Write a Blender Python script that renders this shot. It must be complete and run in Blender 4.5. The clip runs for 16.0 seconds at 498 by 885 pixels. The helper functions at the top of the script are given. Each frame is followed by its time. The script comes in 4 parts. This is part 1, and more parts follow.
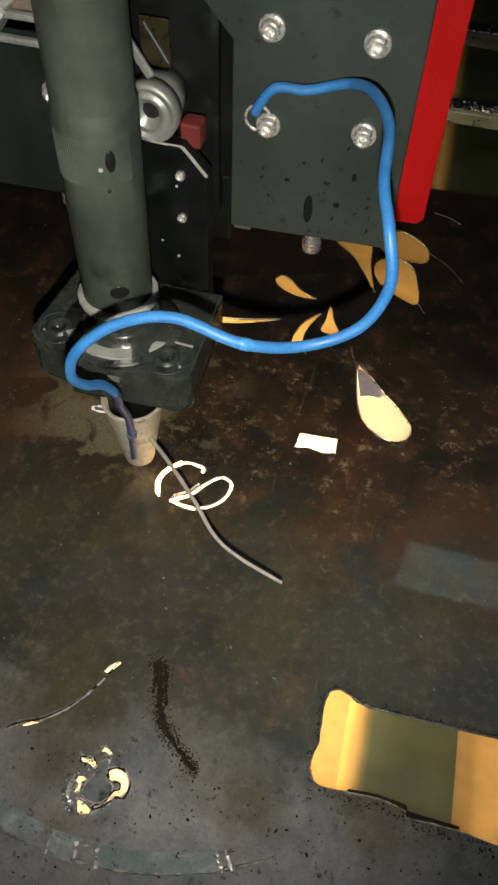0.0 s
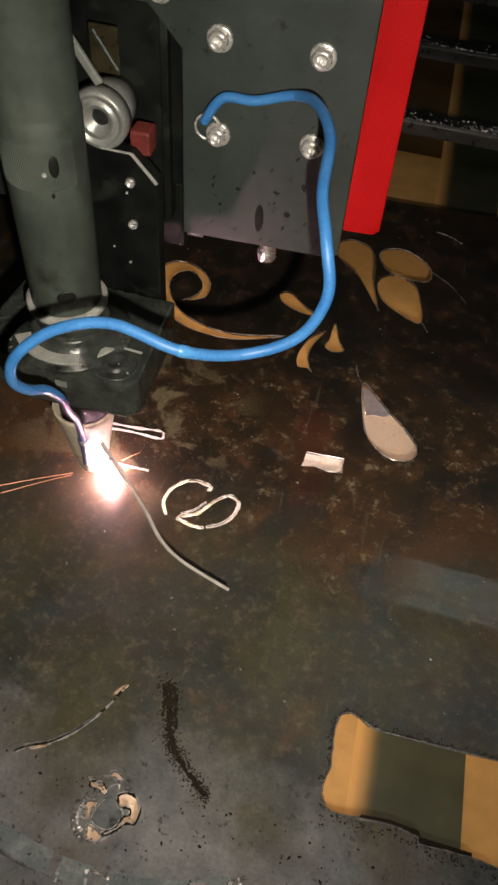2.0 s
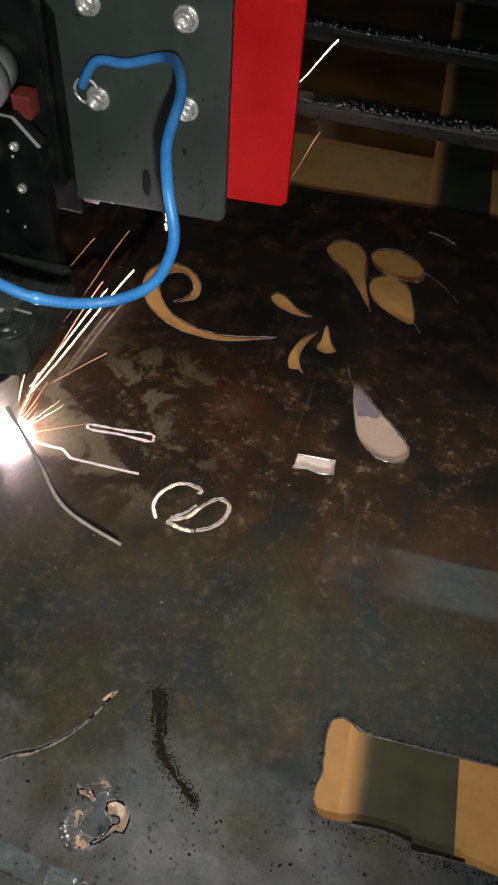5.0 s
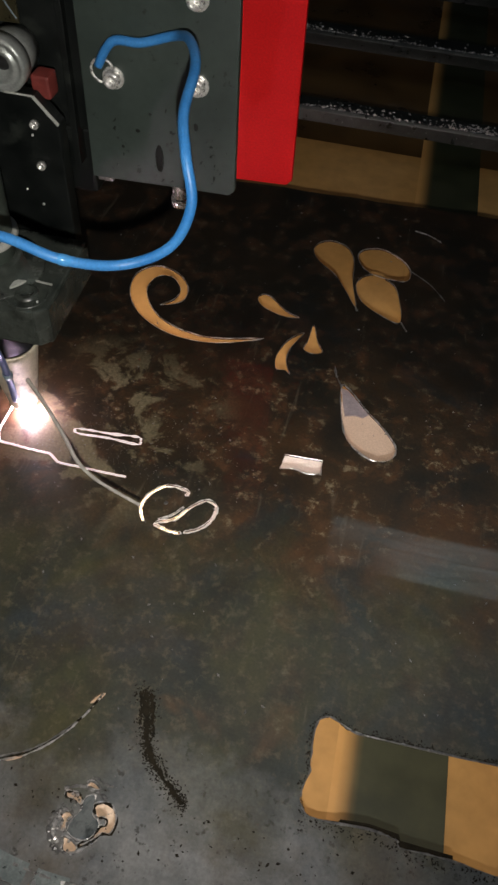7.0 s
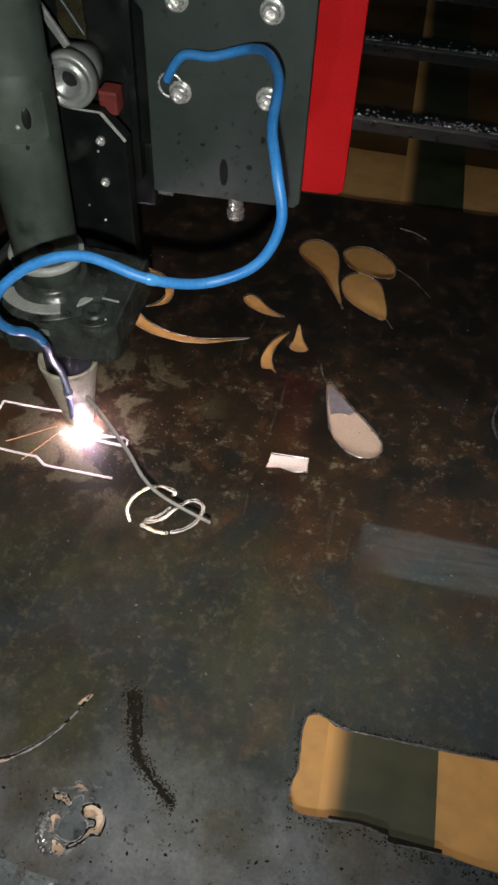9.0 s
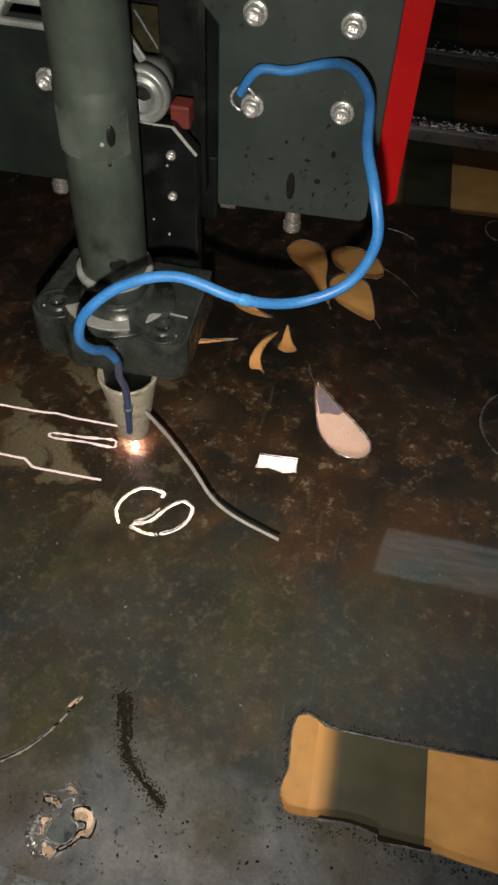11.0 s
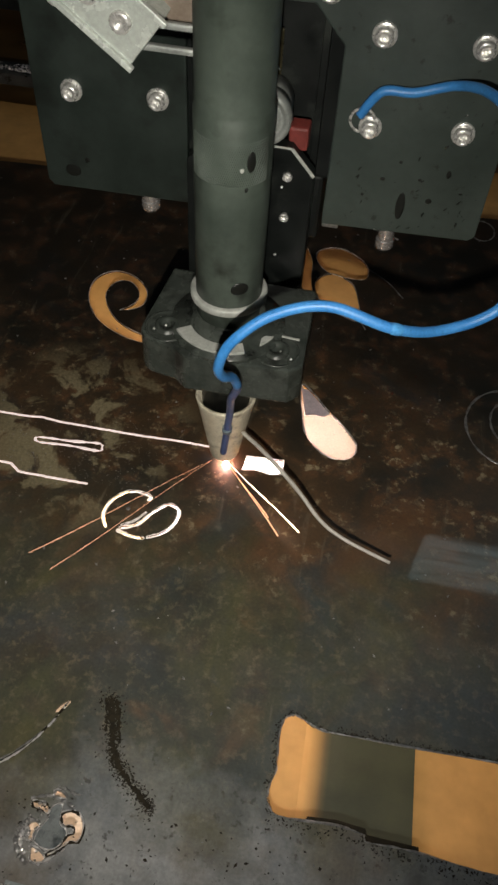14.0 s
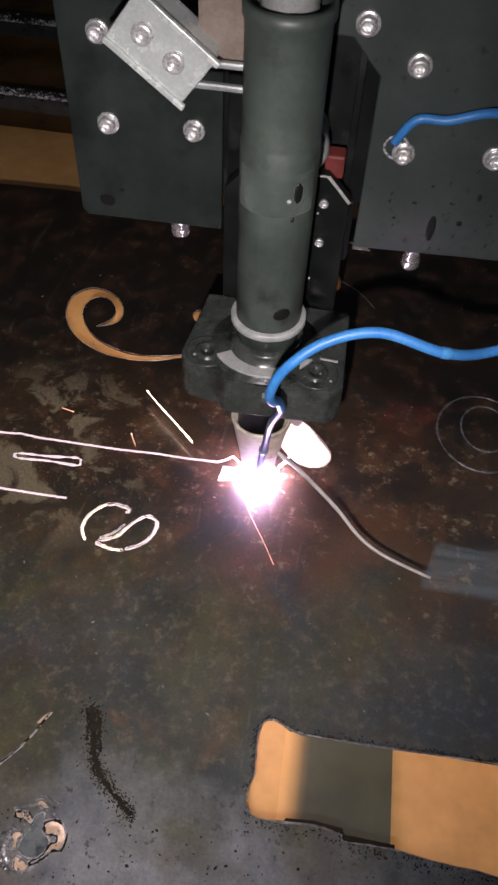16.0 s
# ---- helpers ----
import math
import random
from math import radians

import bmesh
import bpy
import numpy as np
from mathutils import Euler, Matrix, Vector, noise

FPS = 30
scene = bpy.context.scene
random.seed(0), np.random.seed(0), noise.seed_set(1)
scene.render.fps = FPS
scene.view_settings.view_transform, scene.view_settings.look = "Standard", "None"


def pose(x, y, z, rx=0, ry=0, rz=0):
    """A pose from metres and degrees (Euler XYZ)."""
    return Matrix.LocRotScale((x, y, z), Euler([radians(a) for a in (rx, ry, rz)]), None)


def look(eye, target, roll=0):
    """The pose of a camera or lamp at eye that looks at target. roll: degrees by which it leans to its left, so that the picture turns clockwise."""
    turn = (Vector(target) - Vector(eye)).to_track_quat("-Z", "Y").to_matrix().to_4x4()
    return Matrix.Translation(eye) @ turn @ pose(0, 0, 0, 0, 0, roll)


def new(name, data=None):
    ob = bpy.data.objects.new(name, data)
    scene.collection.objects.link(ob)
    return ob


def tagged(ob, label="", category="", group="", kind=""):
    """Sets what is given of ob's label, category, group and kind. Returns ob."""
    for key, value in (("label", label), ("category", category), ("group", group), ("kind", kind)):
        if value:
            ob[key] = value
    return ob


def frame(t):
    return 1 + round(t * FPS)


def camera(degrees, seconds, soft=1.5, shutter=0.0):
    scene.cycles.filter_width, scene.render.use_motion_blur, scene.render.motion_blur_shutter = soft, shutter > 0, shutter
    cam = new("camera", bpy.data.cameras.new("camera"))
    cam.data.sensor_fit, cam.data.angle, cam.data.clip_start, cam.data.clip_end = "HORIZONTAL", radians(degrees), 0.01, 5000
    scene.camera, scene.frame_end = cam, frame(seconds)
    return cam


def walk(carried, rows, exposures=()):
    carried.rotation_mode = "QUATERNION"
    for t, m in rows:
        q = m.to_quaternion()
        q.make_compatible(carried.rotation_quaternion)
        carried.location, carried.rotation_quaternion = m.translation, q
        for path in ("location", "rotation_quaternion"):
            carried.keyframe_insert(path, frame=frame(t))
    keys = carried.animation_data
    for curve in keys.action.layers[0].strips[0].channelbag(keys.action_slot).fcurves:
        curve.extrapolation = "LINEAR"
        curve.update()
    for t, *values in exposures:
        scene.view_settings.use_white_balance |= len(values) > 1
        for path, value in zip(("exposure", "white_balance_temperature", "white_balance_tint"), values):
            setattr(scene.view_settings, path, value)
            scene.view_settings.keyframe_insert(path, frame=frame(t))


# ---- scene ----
from mathutils.geometry import delaunay_2d_cdt

cam = camera(35.3, 16.0, soft=2.7)
walk(cam, [
    (0, pose(0.1746, -0.3568, 0.5189, 38.440, -1.625, 15.232)),
    (0.5, pose(0.1618, -0.3592, 0.5152, 38.499, -2.512, 15.206)),
    (1, pose(0.1594, -0.3550, 0.5080, 38.290, -2.862, 14.703)),
    (1.5, pose(0.1520, -0.3529, 0.5177, 38.703, -3.170, 14.749)),
    (2, pose(0.1494, -0.3539, 0.5211, 38.969, -3.290, 14.844)),
    (2.5, pose(0.1424, -0.3515, 0.5229, 39.212, -3.407, 15.411)),
    (3, pose(0.1482, -0.3534, 0.5201, 39.129, -3.179, 15.179)),
    (3.5, pose(0.1529, -0.3531, 0.5216, 39.332, -2.833, 14.908)),
    (4, pose(0.1526, -0.3521, 0.5214, 39.270, -3.073, 14.596)),
    (4.5, pose(0.1513, -0.3518, 0.5184, 39.211, -3.235, 14.580)),
    (5, pose(0.1545, -0.3487, 0.5177, 39.111, -3.189, 14.482)),
    (7.5, pose(0.1704, -0.3473, 0.5203, 39.467, -2.078, 13.602)),
    (8, pose(0.1748, -0.3475, 0.5239, 39.709, -1.672, 13.364)),
    (8.5, pose(0.1771, -0.3482, 0.5229, 39.652, -1.729, 13.196)),
    (9, pose(0.1780, -0.3477, 0.5175, 39.573, -1.878, 12.916)),
    (11.5, pose(0.1811, -0.3462, 0.5215, 39.487, -2.107, 12.068)),
    (12, pose(0.1828, -0.3460, 0.5236, 39.522, -1.978, 11.920)),
    (12.5, pose(0.1834, -0.3467, 0.5238, 39.484, -2.088, 11.788)),
    (13, pose(0.1857, -0.3459, 0.5219, 39.495, -2.120, 11.598)),
    (13.5, pose(0.1872, -0.3450, 0.5208, 39.379, -2.216, 11.287)),
    (14, pose(0.1815, -0.3442, 0.5231, 39.384, -2.457, 11.340)),
    (14.5, pose(0.1859, -0.3516, 0.5306, 40.037, -2.180, 11.243)),
    (15, pose(0.1886, -0.3500, 0.5309, 39.978, -2.218, 10.665)),
    (15.5, pose(0.1928, -0.3492, 0.5320, 40.014, -2.031, 10.255)),
    (16, pose(0.1958, -0.3496, 0.5343, 40.161, -2.028, 9.805)),
], [(0.0, 0.0, 6700, 9), (0.5, 0.0, 6600, 6), (1.5, -0.08, 7230, 14), (3.0, -0.10, 7080, 12), (4.0, -0.26, 6530, 11), (5.0, -0.28, 6230, 10), (7.5, -0.12, 6530, 12), (8.0, -0.22, 6030, 9),
    (9.0, -0.15, 6130, 9), (11.5, 0.0, 6830, 12), (12.5, 0.0, 6730, 10), (14.5, 0.0, 6630, 9), (15.5, 0.08, 6530, 9), (16.0, 0.20, 6130, 26)])

# where the cutting head stands over the plate: seconds, x, y
HEAD_ROWS = [(0, 0.0, 0.0), (0.5, -0.0003, -0.0009), (1, -0.0139, -0.0013), (1.5, -0.0294, -0.0015), (2, -0.0452, -0.0016),
             (2.5, -0.0602, -0.0019), (3, -0.0699, 0.0050), (3.5, -0.0835, 0.0049), (4, -0.1001, 0.0056), (4.5, -0.1161, 0.0058),
             (5, -0.1215, 0.0164), (5.2, -0.1218, 0.0220), (6.4, -0.1222, 0.0565), (7.5, -0.0925, 0.0569), (8, -0.0766, 0.0572),
             (8.5, -0.0628, 0.0590), (9, -0.0469, 0.0576), (11.5, 0.0267, 0.0584), (12, 0.0423, 0.0592), (12.5, 0.0573, 0.0604),
             (13, 0.0714, 0.0602), (13.5, 0.0865, 0.0604), (14, 0.1015, 0.0612), (14.5, 0.1176, 0.0618), (15, 0.1263, 0.0708),
             (15.5, 0.1365, 0.0620), (16, 0.1510, 0.0619)]


def head_at(t):
    ts = [r[0] for r in HEAD_ROWS]
    return float(np.interp(t, ts, [r[1] for r in HEAD_ROWS])), float(np.interp(t, ts, [r[2] for r in HEAD_ROWS]))


# ---------------------------------------------------------------- light
world = bpy.data.worlds.new("hall_air")
scene.world = world
world.use_nodes = True
world.node_tree.nodes["Background"].inputs["Color"].default_value = (0.55, 0.62, 0.75, 1)
world.node_tree.nodes["Background"].inputs["Strength"].default_value = 0.005

torch_lamp = bpy.data.lights.new("phone_torch", "SPOT")
torch_lamp.energy = 13.0
torch_lamp.spot_size, torch_lamp.spot_blend = radians(92), 1.0
torch_lamp.color = (1.0, 0.96, 0.88)
torch_lamp.shadow_soft_size = 0.004
new("phone_torch", torch_lamp).matrix_world = look((0.182, -0.386, 0.494), (0.0, 0.09, 0.05))

# unseen soft overhead light, assumed for the dim hall
hall_lamp = bpy.data.lights.new("hall_lamp", "AREA")
hall_lamp.shape, hall_lamp.size, hall_lamp.size_y = "RECTANGLE", 2.0, 1.4
hall_lamp.energy = 2.4
hall_lamp.color = (0.72, 0.84, 1.0)
new("hall_lamp", hall_lamp).matrix_world = pose(0.3, 0.9, 3.1)


# warm fill light added between sheet and tray to brighten the ochre
tray_fill = bpy.data.lights.new("tray_fill_light", "AREA")
tray_fill.shape, tray_fill.size, tray_fill.size_y = "RECTANGLE", 1.5, 0.88
tray_fill.energy = 1.75
tray_fill.color = (1.0, 0.84, 0.62)
new("tray_fill_light", tray_fill).matrix_world = pose(0.05, -0.10, -0.004)


# ---------------------------------------------------------------- materials
def nodes_of(name):
    m = bpy.data.materials.new(name)
    m.use_nodes = True
    t = m.node_tree
    return m, t, t.nodes["Principled BSDF"]


def add(t, kind, **values):
    n = t.nodes.new(kind)
    for k, v in values.items():
        n.inputs[k].default_value = v
    return n


def coords(t, scale=(1, 1, 1)):
    c = t.nodes.new("ShaderNodeTexCoord")
    m = add(t, "ShaderNodeMapping", Scale=scale)
    t.links.new(c.outputs["Object"], m.inputs["Vector"])
    return m.outputs["Vector"]


def noise_of(t, vec, scale, detail=6.0, rough=0.6, distort=0.0):
    n = add(t, "ShaderNodeTexNoise", Scale=scale, Detail=detail, Roughness=rough, Distortion=distort)
    t.links.new(vec, n.inputs["Vector"])
    return n.outputs["Fac"]


def ramp(t, fac, stops):
    r = t.nodes.new("ShaderNodeValToRGB")
    e = r.color_ramp.elements
    while len(e) < len(stops):
        e.new(0.5)
    for el, (p, c) in zip(e, stops):
        el.position = p
        el.color = (*c, 1) if not isinstance(c, (int, float)) else (c, c, c, 1)
    t.links.new(fac, r.inputs["Fac"])
    return r.outputs["Color"]


def mix(t, fac, a, b, kind="MIX"):
    m = t.nodes.new("ShaderNodeMix")
    m.data_type, m.blend_type = "RGBA", kind
    for sock, v in ((m.inputs[0], fac), (m.inputs[6], a), (m.inputs[7], b)):
        if isinstance(v, (int, float)):
            sock.default_value = v if sock == m.inputs[0] else (v, v, v, 1)
        elif isinstance(v, tuple):
            sock.default_value = (*v, 1)
        else:
            t.links.new(v, sock)
    return m.outputs[2]


def bump(t, bsdf, height, strength, distance):
    b = add(t, "ShaderNodeBump", Strength=strength, Distance=distance)
    t.links.new(height, b.inputs["Height"])
    t.links.new(b.outputs["Normal"], bsdf.inputs["Normal"])


def surface(name, dark, light, scale, rough=(0.4, 0.6), metal=0.0, relief=0.2, spots=None, fine=600.0, spec=0.5):
    """Two tones at one scale, a finer grain over it, uneven gloss, and a little relief."""
    m, t, b = nodes_of(name)
    v = coords(t)
    big = noise_of(t, v, scale, 5, 0.6)
    small = noise_of(t, v, fine, 3, 0.6)
    col = mix(t, ramp(t, big, [(0.3, 0.0), (0.7, 1.0)]), dark, light)
    col = mix(t, 0.35, col, ramp(t, small, [(0.3, 0.35), (0.7, 1.0)]), "MULTIPLY")
    if spots:
        s = noise_of(t, v, spots[1], 4, 0.65)
        col = mix(t, ramp(t, s, [(spots[2], 0.0), (spots[2] + (spots[3] if len(spots) > 3 else 0.05), 1.0)]), col, spots[0])
    t.links.new(col, b.inputs["Base Color"])
    t.links.new(ramp(t, big, [(0.25, rough[0]), (0.75, rough[1])]), b.inputs["Roughness"])
    b.inputs["Metallic"].default_value = metal
    b.inputs["Specular IOR Level"].default_value = spec
    bump(t, b, small, relief, 0.0004)
    return m


def glowing(name, colour, strength):
    m, t, b = nodes_of(name)
    b.inputs["Base Color"].default_value = (0.8, 0.6, 0.4, 1)
    b.inputs["Emission Color"].default_value = (*colour, 1)
    b.inputs["Emission Strength"].default_value = strength
    return m


def plate_material():
    """Oily hot-rolled sheet: brown scale, rust clouds, olive film, pale burnt crust and grey worn scale with black
    pits; torch falloff at the back is in the colour.
    """
    m, t, b = nodes_of("oily_rusty_sheet")
    v = coords(t)
    sep = t.nodes.new("ShaderNodeSeparateXYZ")
    t.links.new(v, sep.inputs["Vector"])
    cloud = noise_of(t, v, 9.0, 6, 0.62, 0.4)
    mid = noise_of(t, v, 34.0, 7, 0.68, 0.3)
    fleck = noise_of(t, v, 95.0, 6, 0.7)
    grain = noise_of(t, v, 420.0, 4, 0.65)
    col = mix(t, ramp(t, cloud, [(0.36, 0.0), (0.62, 1.0)]), (0.024, 0.022, 0.016), (0.078, 0.045, 0.022))
    rust = ramp(t, mid, [(0.50, 0.0), (0.68, 1.0)])
    col = mix(t, mix(t, 0.75, 0.0, rust, "MIX"), col, (0.16, 0.076, 0.033))
    pale = ramp(t, fleck, [(0.54, 0.0), (0.63, 1.0)])
    pale2 = mix(t, ramp(t, mid, [(0.46, 0.0), (0.60, 1.0)]), 0.0, pale)
    col = mix(t, mix(t, 0.95, 0.0, pale2), col, (0.30, 0.24, 0.145))
    blue = ramp(t, noise_of(t, v, 13.0, 5, 0.6, 0.6), [(0.54, 0.0), (0.66, 0.8)])
    col = mix(t, blue, col, (0.022, 0.030, 0.032))
    warm = ramp(t, noise_of(t, v, 6.5, 4, 0.55, 0.8), [(0.54, 0.0), (0.70, 0.7)])
    col = mix(t, warm, col, (0.14, 0.062, 0.022))
    # darker towards the back: black scale, with torch falloff painted into the colour
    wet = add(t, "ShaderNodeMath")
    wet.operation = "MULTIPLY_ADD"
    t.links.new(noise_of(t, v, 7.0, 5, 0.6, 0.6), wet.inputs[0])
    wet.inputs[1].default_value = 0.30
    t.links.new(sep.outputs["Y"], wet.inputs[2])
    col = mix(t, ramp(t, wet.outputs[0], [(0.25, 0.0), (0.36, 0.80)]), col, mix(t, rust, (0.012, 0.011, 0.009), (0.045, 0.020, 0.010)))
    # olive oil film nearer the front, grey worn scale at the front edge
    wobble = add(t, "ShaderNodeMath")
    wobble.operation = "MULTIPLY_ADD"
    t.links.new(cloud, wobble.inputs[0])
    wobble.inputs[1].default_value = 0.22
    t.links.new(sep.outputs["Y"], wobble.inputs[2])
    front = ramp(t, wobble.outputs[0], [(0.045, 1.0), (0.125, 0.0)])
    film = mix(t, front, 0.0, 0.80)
    tint = mix(t, ramp(t, noise_of(t, v, 11.0, 5, 0.55, 0.5), [(0.38, 0.0), (0.62, 1.0)]), (0.042, 0.048, 0.040), (0.088, 0.086, 0.042))
    tint = mix(t, ramp(t, noise_of(t, v, 8.0, 5, 0.55, 1.2), [(0.50, 0.0), (0.66, 0.85)]), tint, (0.050, 0.064, 0.068))
    tint = mix(t, ramp(t, noise_of(t, v, 15.0, 6, 0.6, 0.6), [(0.58, 0.0), (0.72, 0.7)]), tint, (0.150, 0.076, 0.032))
    tint = mix(t, ramp(t, noise_of(t, v, 120.0, 6, 0.7), [(0.52, 0.0), (0.66, 0.62)]), tint, (0.19, 0.162, 0.100))
    tint = mix(t, ramp(t, noise_of(t, v, 38.0, 5, 0.6), [(0.34, 0.6), (0.52, 0.0)]), tint, (0.036, 0.036, 0.029))
    col = mix(t, film, col, tint)
    scratch = ramp(t, noise_of(t, coords(t, (110, 13, 1)), 1.0, 4, 0.6, 0.8), [(0.64, 0.0), (0.80, 0.34)])
    col = mix(t, scratch, col, (0.24, 0.21, 0.15))
    shift = add(t, "ShaderNodeMath")
    shift.operation = "ADD"
    t.links.new(wobble.outputs[0], shift.inputs[0])
    shift.inputs[1].default_value = 0.14
    worn = ramp(t, shift.outputs[0], [(0.0, 0.9), (0.055, 0.0)])
    # worn scale grey, its bluish tone partly overhead sheen painted in
    grey = mix(t, ramp(t, mid, [(0.35, 0.0), (0.65, 1.0)]), (0.165, 0.172, 0.178), (0.31, 0.305, 0.295))
    grey = mix(t, ramp(t, noise_of(t, v, 16.0, 5, 0.6), [(0.50, 0.0), (0.66, 0.7)]), grey, (0.13, 0.095, 0.060))
    pits = ramp(t, noise_of(t, v, 130.0, 4, 0.6), [(0.33, 0.9), (0.40, 0.0)])
    col = mix(t, worn, col, mix(t, pits, grey, (0.05, 0.046, 0.040)))
    # burnt pale crust around the fresh cuts
    far = t.nodes.new("ShaderNodeVectorMath")
    far.operation = "DISTANCE"
    t.links.new(v, far.inputs[0])
    far.inputs[1].default_value = (-0.03, 0.060, 0.0)
    near_cut = ramp(t, far.outputs["Value"], [(0.05, 1.0), (0.115, 0.0)])
    crust = ramp(t, noise_of(t, v, 22.0, 6, 0.6, 0.5), [(0.51, 0.0), (0.56, 0.9)])
    col = mix(t, mix(t, crust, 0.0, near_cut, "MIX"), col, mix(t, grain, (0.14, 0.116, 0.062), (0.32, 0.27, 0.165)))
    col = mix(t, 0.4, col, ramp(t, grain, [(0.3, 0.4), (0.65, 1.1)]), "MULTIPLY")
    t.links.new(col, b.inputs["Base Color"])
    t.links.new(ramp(t, mid, [(0.3, 0.28), (0.7, 0.55)]), b.inputs["Roughness"])
    # the oil film is streaky, and all but gone from a dry rust patch
    dry = t.nodes.new("ShaderNodeVectorMath")
    dry.operation = "DISTANCE"
    t.links.new(v, dry.inputs[0])
    dry.inputs[1].default_value = (0.185, -0.035, 0.0)
    streak = ramp(t, noise_of(t, coords(t, (22, 170, 1)), 1.0, 5, 0.65, 0.6), [(0.32, 0.30), (0.68, 0.85)])
    t.links.new(mix(t, 1.0, streak, ramp(t, dry.outputs["Value"], [(0.025, 0.3), (0.05, 1.0)]), "MULTIPLY"), b.inputs["Coat Weight"])
    t.links.new(ramp(t, cloud, [(0.35, 0.015), (0.65, 0.05)]), b.inputs["Coat Roughness"])
    bump(t, b, mix(t, 0.4, fleck, grain), 0.25, 0.0006)
    ripple = add(t, "ShaderNodeBump", Strength=0.025, Distance=0.0012)
    t.links.new(mix(t, 0.25, mid, fleck), ripple.inputs["Height"])
    t.links.new(ripple.outputs["Normal"], b.inputs["Coat Normal"])
    return m


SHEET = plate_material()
EDGE = surface("bright_cut_steel", (0.55, 0.52, 0.50), (0.9, 0.86, 0.84), 220, (0.2, 0.45), 0.75, 0.5)
DROSS = surface("grey_dross", (0.10, 0.10, 0.10), (0.42, 0.40, 0.38), 180, (0.25, 0.5), 0.6, 0.8)
KERF = surface("fresh_cut_metal", (0.93, 0.86, 0.82), (0.98, 0.95, 0.93), 260, (0.25, 0.5), 0.1, 0.5)
SOOT_SHADE = surface("black_soot_and_shade", (0.013, 0.011, 0.008), (0.034, 0.027, 0.017), 160, (0.7, 0.9), 0.0, 0.6, None, 600.0, 0.12)
ORANGE = surface("ochre_tray_paint", (0.44, 0.240, 0.070), (0.53, 0.305, 0.105), 9, (0.6, 0.75), 0.0, 0.03, None, 45)
DIM_TRAY = surface("dim_brown_tray", (0.045, 0.026, 0.010), (0.13, 0.072, 0.024), 16, (0.2, 0.5), 0.0, 0.4)
def bar_material():
    """Dark wet bar; the soft shade edge on one long side is painted as a fade to the tray's ochre."""
    m, t, b = nodes_of("dark_bar_soft_edge")
    v = coords(t)
    sep = t.nodes.new("ShaderNodeSeparateXYZ")
    t.links.new(v, sep.inputs["Vector"])
    big = noise_of(t, v, 26.0, 6, 0.65)
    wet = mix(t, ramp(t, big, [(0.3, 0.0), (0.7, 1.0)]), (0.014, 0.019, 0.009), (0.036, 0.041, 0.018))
    ochre_fade = mix(t, ramp(t, big, [(0.3, 0.0), (0.7, 1.0)]), (0.44, 0.240, 0.070), (0.53, 0.305, 0.105))
    t.links.new(mix(t, ramp(t, sep.outputs["X"], [(0.003, 0.0), (0.010, 0.5), (0.017, 1.0)]), ochre_fade, wet), b.inputs["Base Color"])
    t.links.new(ramp(t, big, [(0.25, 0.35), (0.75, 0.6)]), b.inputs["Roughness"])
    bump(t, b, noise_of(t, v, 400.0, 3, 0.6), 0.2, 0.0004)
    return m


BARMAT = bar_material()
RAIL = surface("wet_black_slat", (0.009, 0.011, 0.011), (0.027, 0.031, 0.030), 60, (0.2, 0.5), 0.0, 1.0, ((0.08, 0.088, 0.085), 240, 0.64), 420.0, 0.45)
BLACK = surface("dusty_black_steel", (0.025, 0.036, 0.031), (0.045, 0.061, 0.053), 13, (0.36, 0.52), 0.0, 0.06, ((0.008, 0.009, 0.008), 95, 0.61), 130, 0.75)
# darker version of BLACK for the left face plate
BLACKER = surface("darker_black_steel", (0.014, 0.020, 0.017), (0.030, 0.040, 0.035), 13, (0.25, 0.45), 0.0, 0.06, ((0.006, 0.007, 0.006), 24, 0.50, 0.22), 130)
DARK = surface("dark_oily_metal", (0.003, 0.004, 0.004), (0.011, 0.013, 0.012), 30, (0.3, 0.55), 0.0, 0.3, ((0.026, 0.030, 0.026), 38, 0.56, 0.2), 500.0, 0.28)
TUBE = surface("greasy_torch_tube", (0.032, 0.043, 0.036), (0.084, 0.105, 0.086), 17, (0.34, 0.6), 0.0, 0.08, ((0.020, 0.024, 0.019), 30, 0.52, 0.18), 140)
BLOCK = surface("oily_clamp_steel", (0.026, 0.032, 0.028), (0.082, 0.092, 0.080), 42, (0.08, 0.42), 0.1, 0.9, ((0.008, 0.009, 0.008), 46, 0.48, 0.24), 190)
COLLAR = surface("pale_grey_ring", (0.34, 0.35, 0.32), (0.52, 0.53, 0.49), 90, (0.4, 0.6), 0.1, 0.2)
CAP = surface("scorched_cap", (0.60, 0.53, 0.40), (0.84, 0.78, 0.62), 60, (0.35, 0.6), 0.2, 0.3, ((0.20, 0.17, 0.12), 70, 0.54, 0.2))
CHROME = surface("zinc_screw", (0.66, 0.65, 0.62), (0.88, 0.87, 0.84), 300, (0.2, 0.38), 0.62, 0.15)
TURNED = surface("bright_turned_steel", (0.78, 0.74, 0.72), (0.92, 0.88, 0.86), 200, (0.2, 0.32), 0.8, 0.05)
OIL = surface("black_oil_stain", (0.006, 0.007, 0.006), (0.012, 0.013, 0.011), 120, (0.3, 0.5), 0.0, 0.1)
STEEL = surface("brushed_aluminium", (0.30, 0.32, 0.30), (0.46, 0.48, 0.46), 60, (0.3, 0.5), 0.5, 0.15)
SOCKET = surface("screw_socket", (0.03, 0.03, 0.03), (0.06, 0.06, 0.06), 200, (0.4, 0.6), 0.6, 0.1)
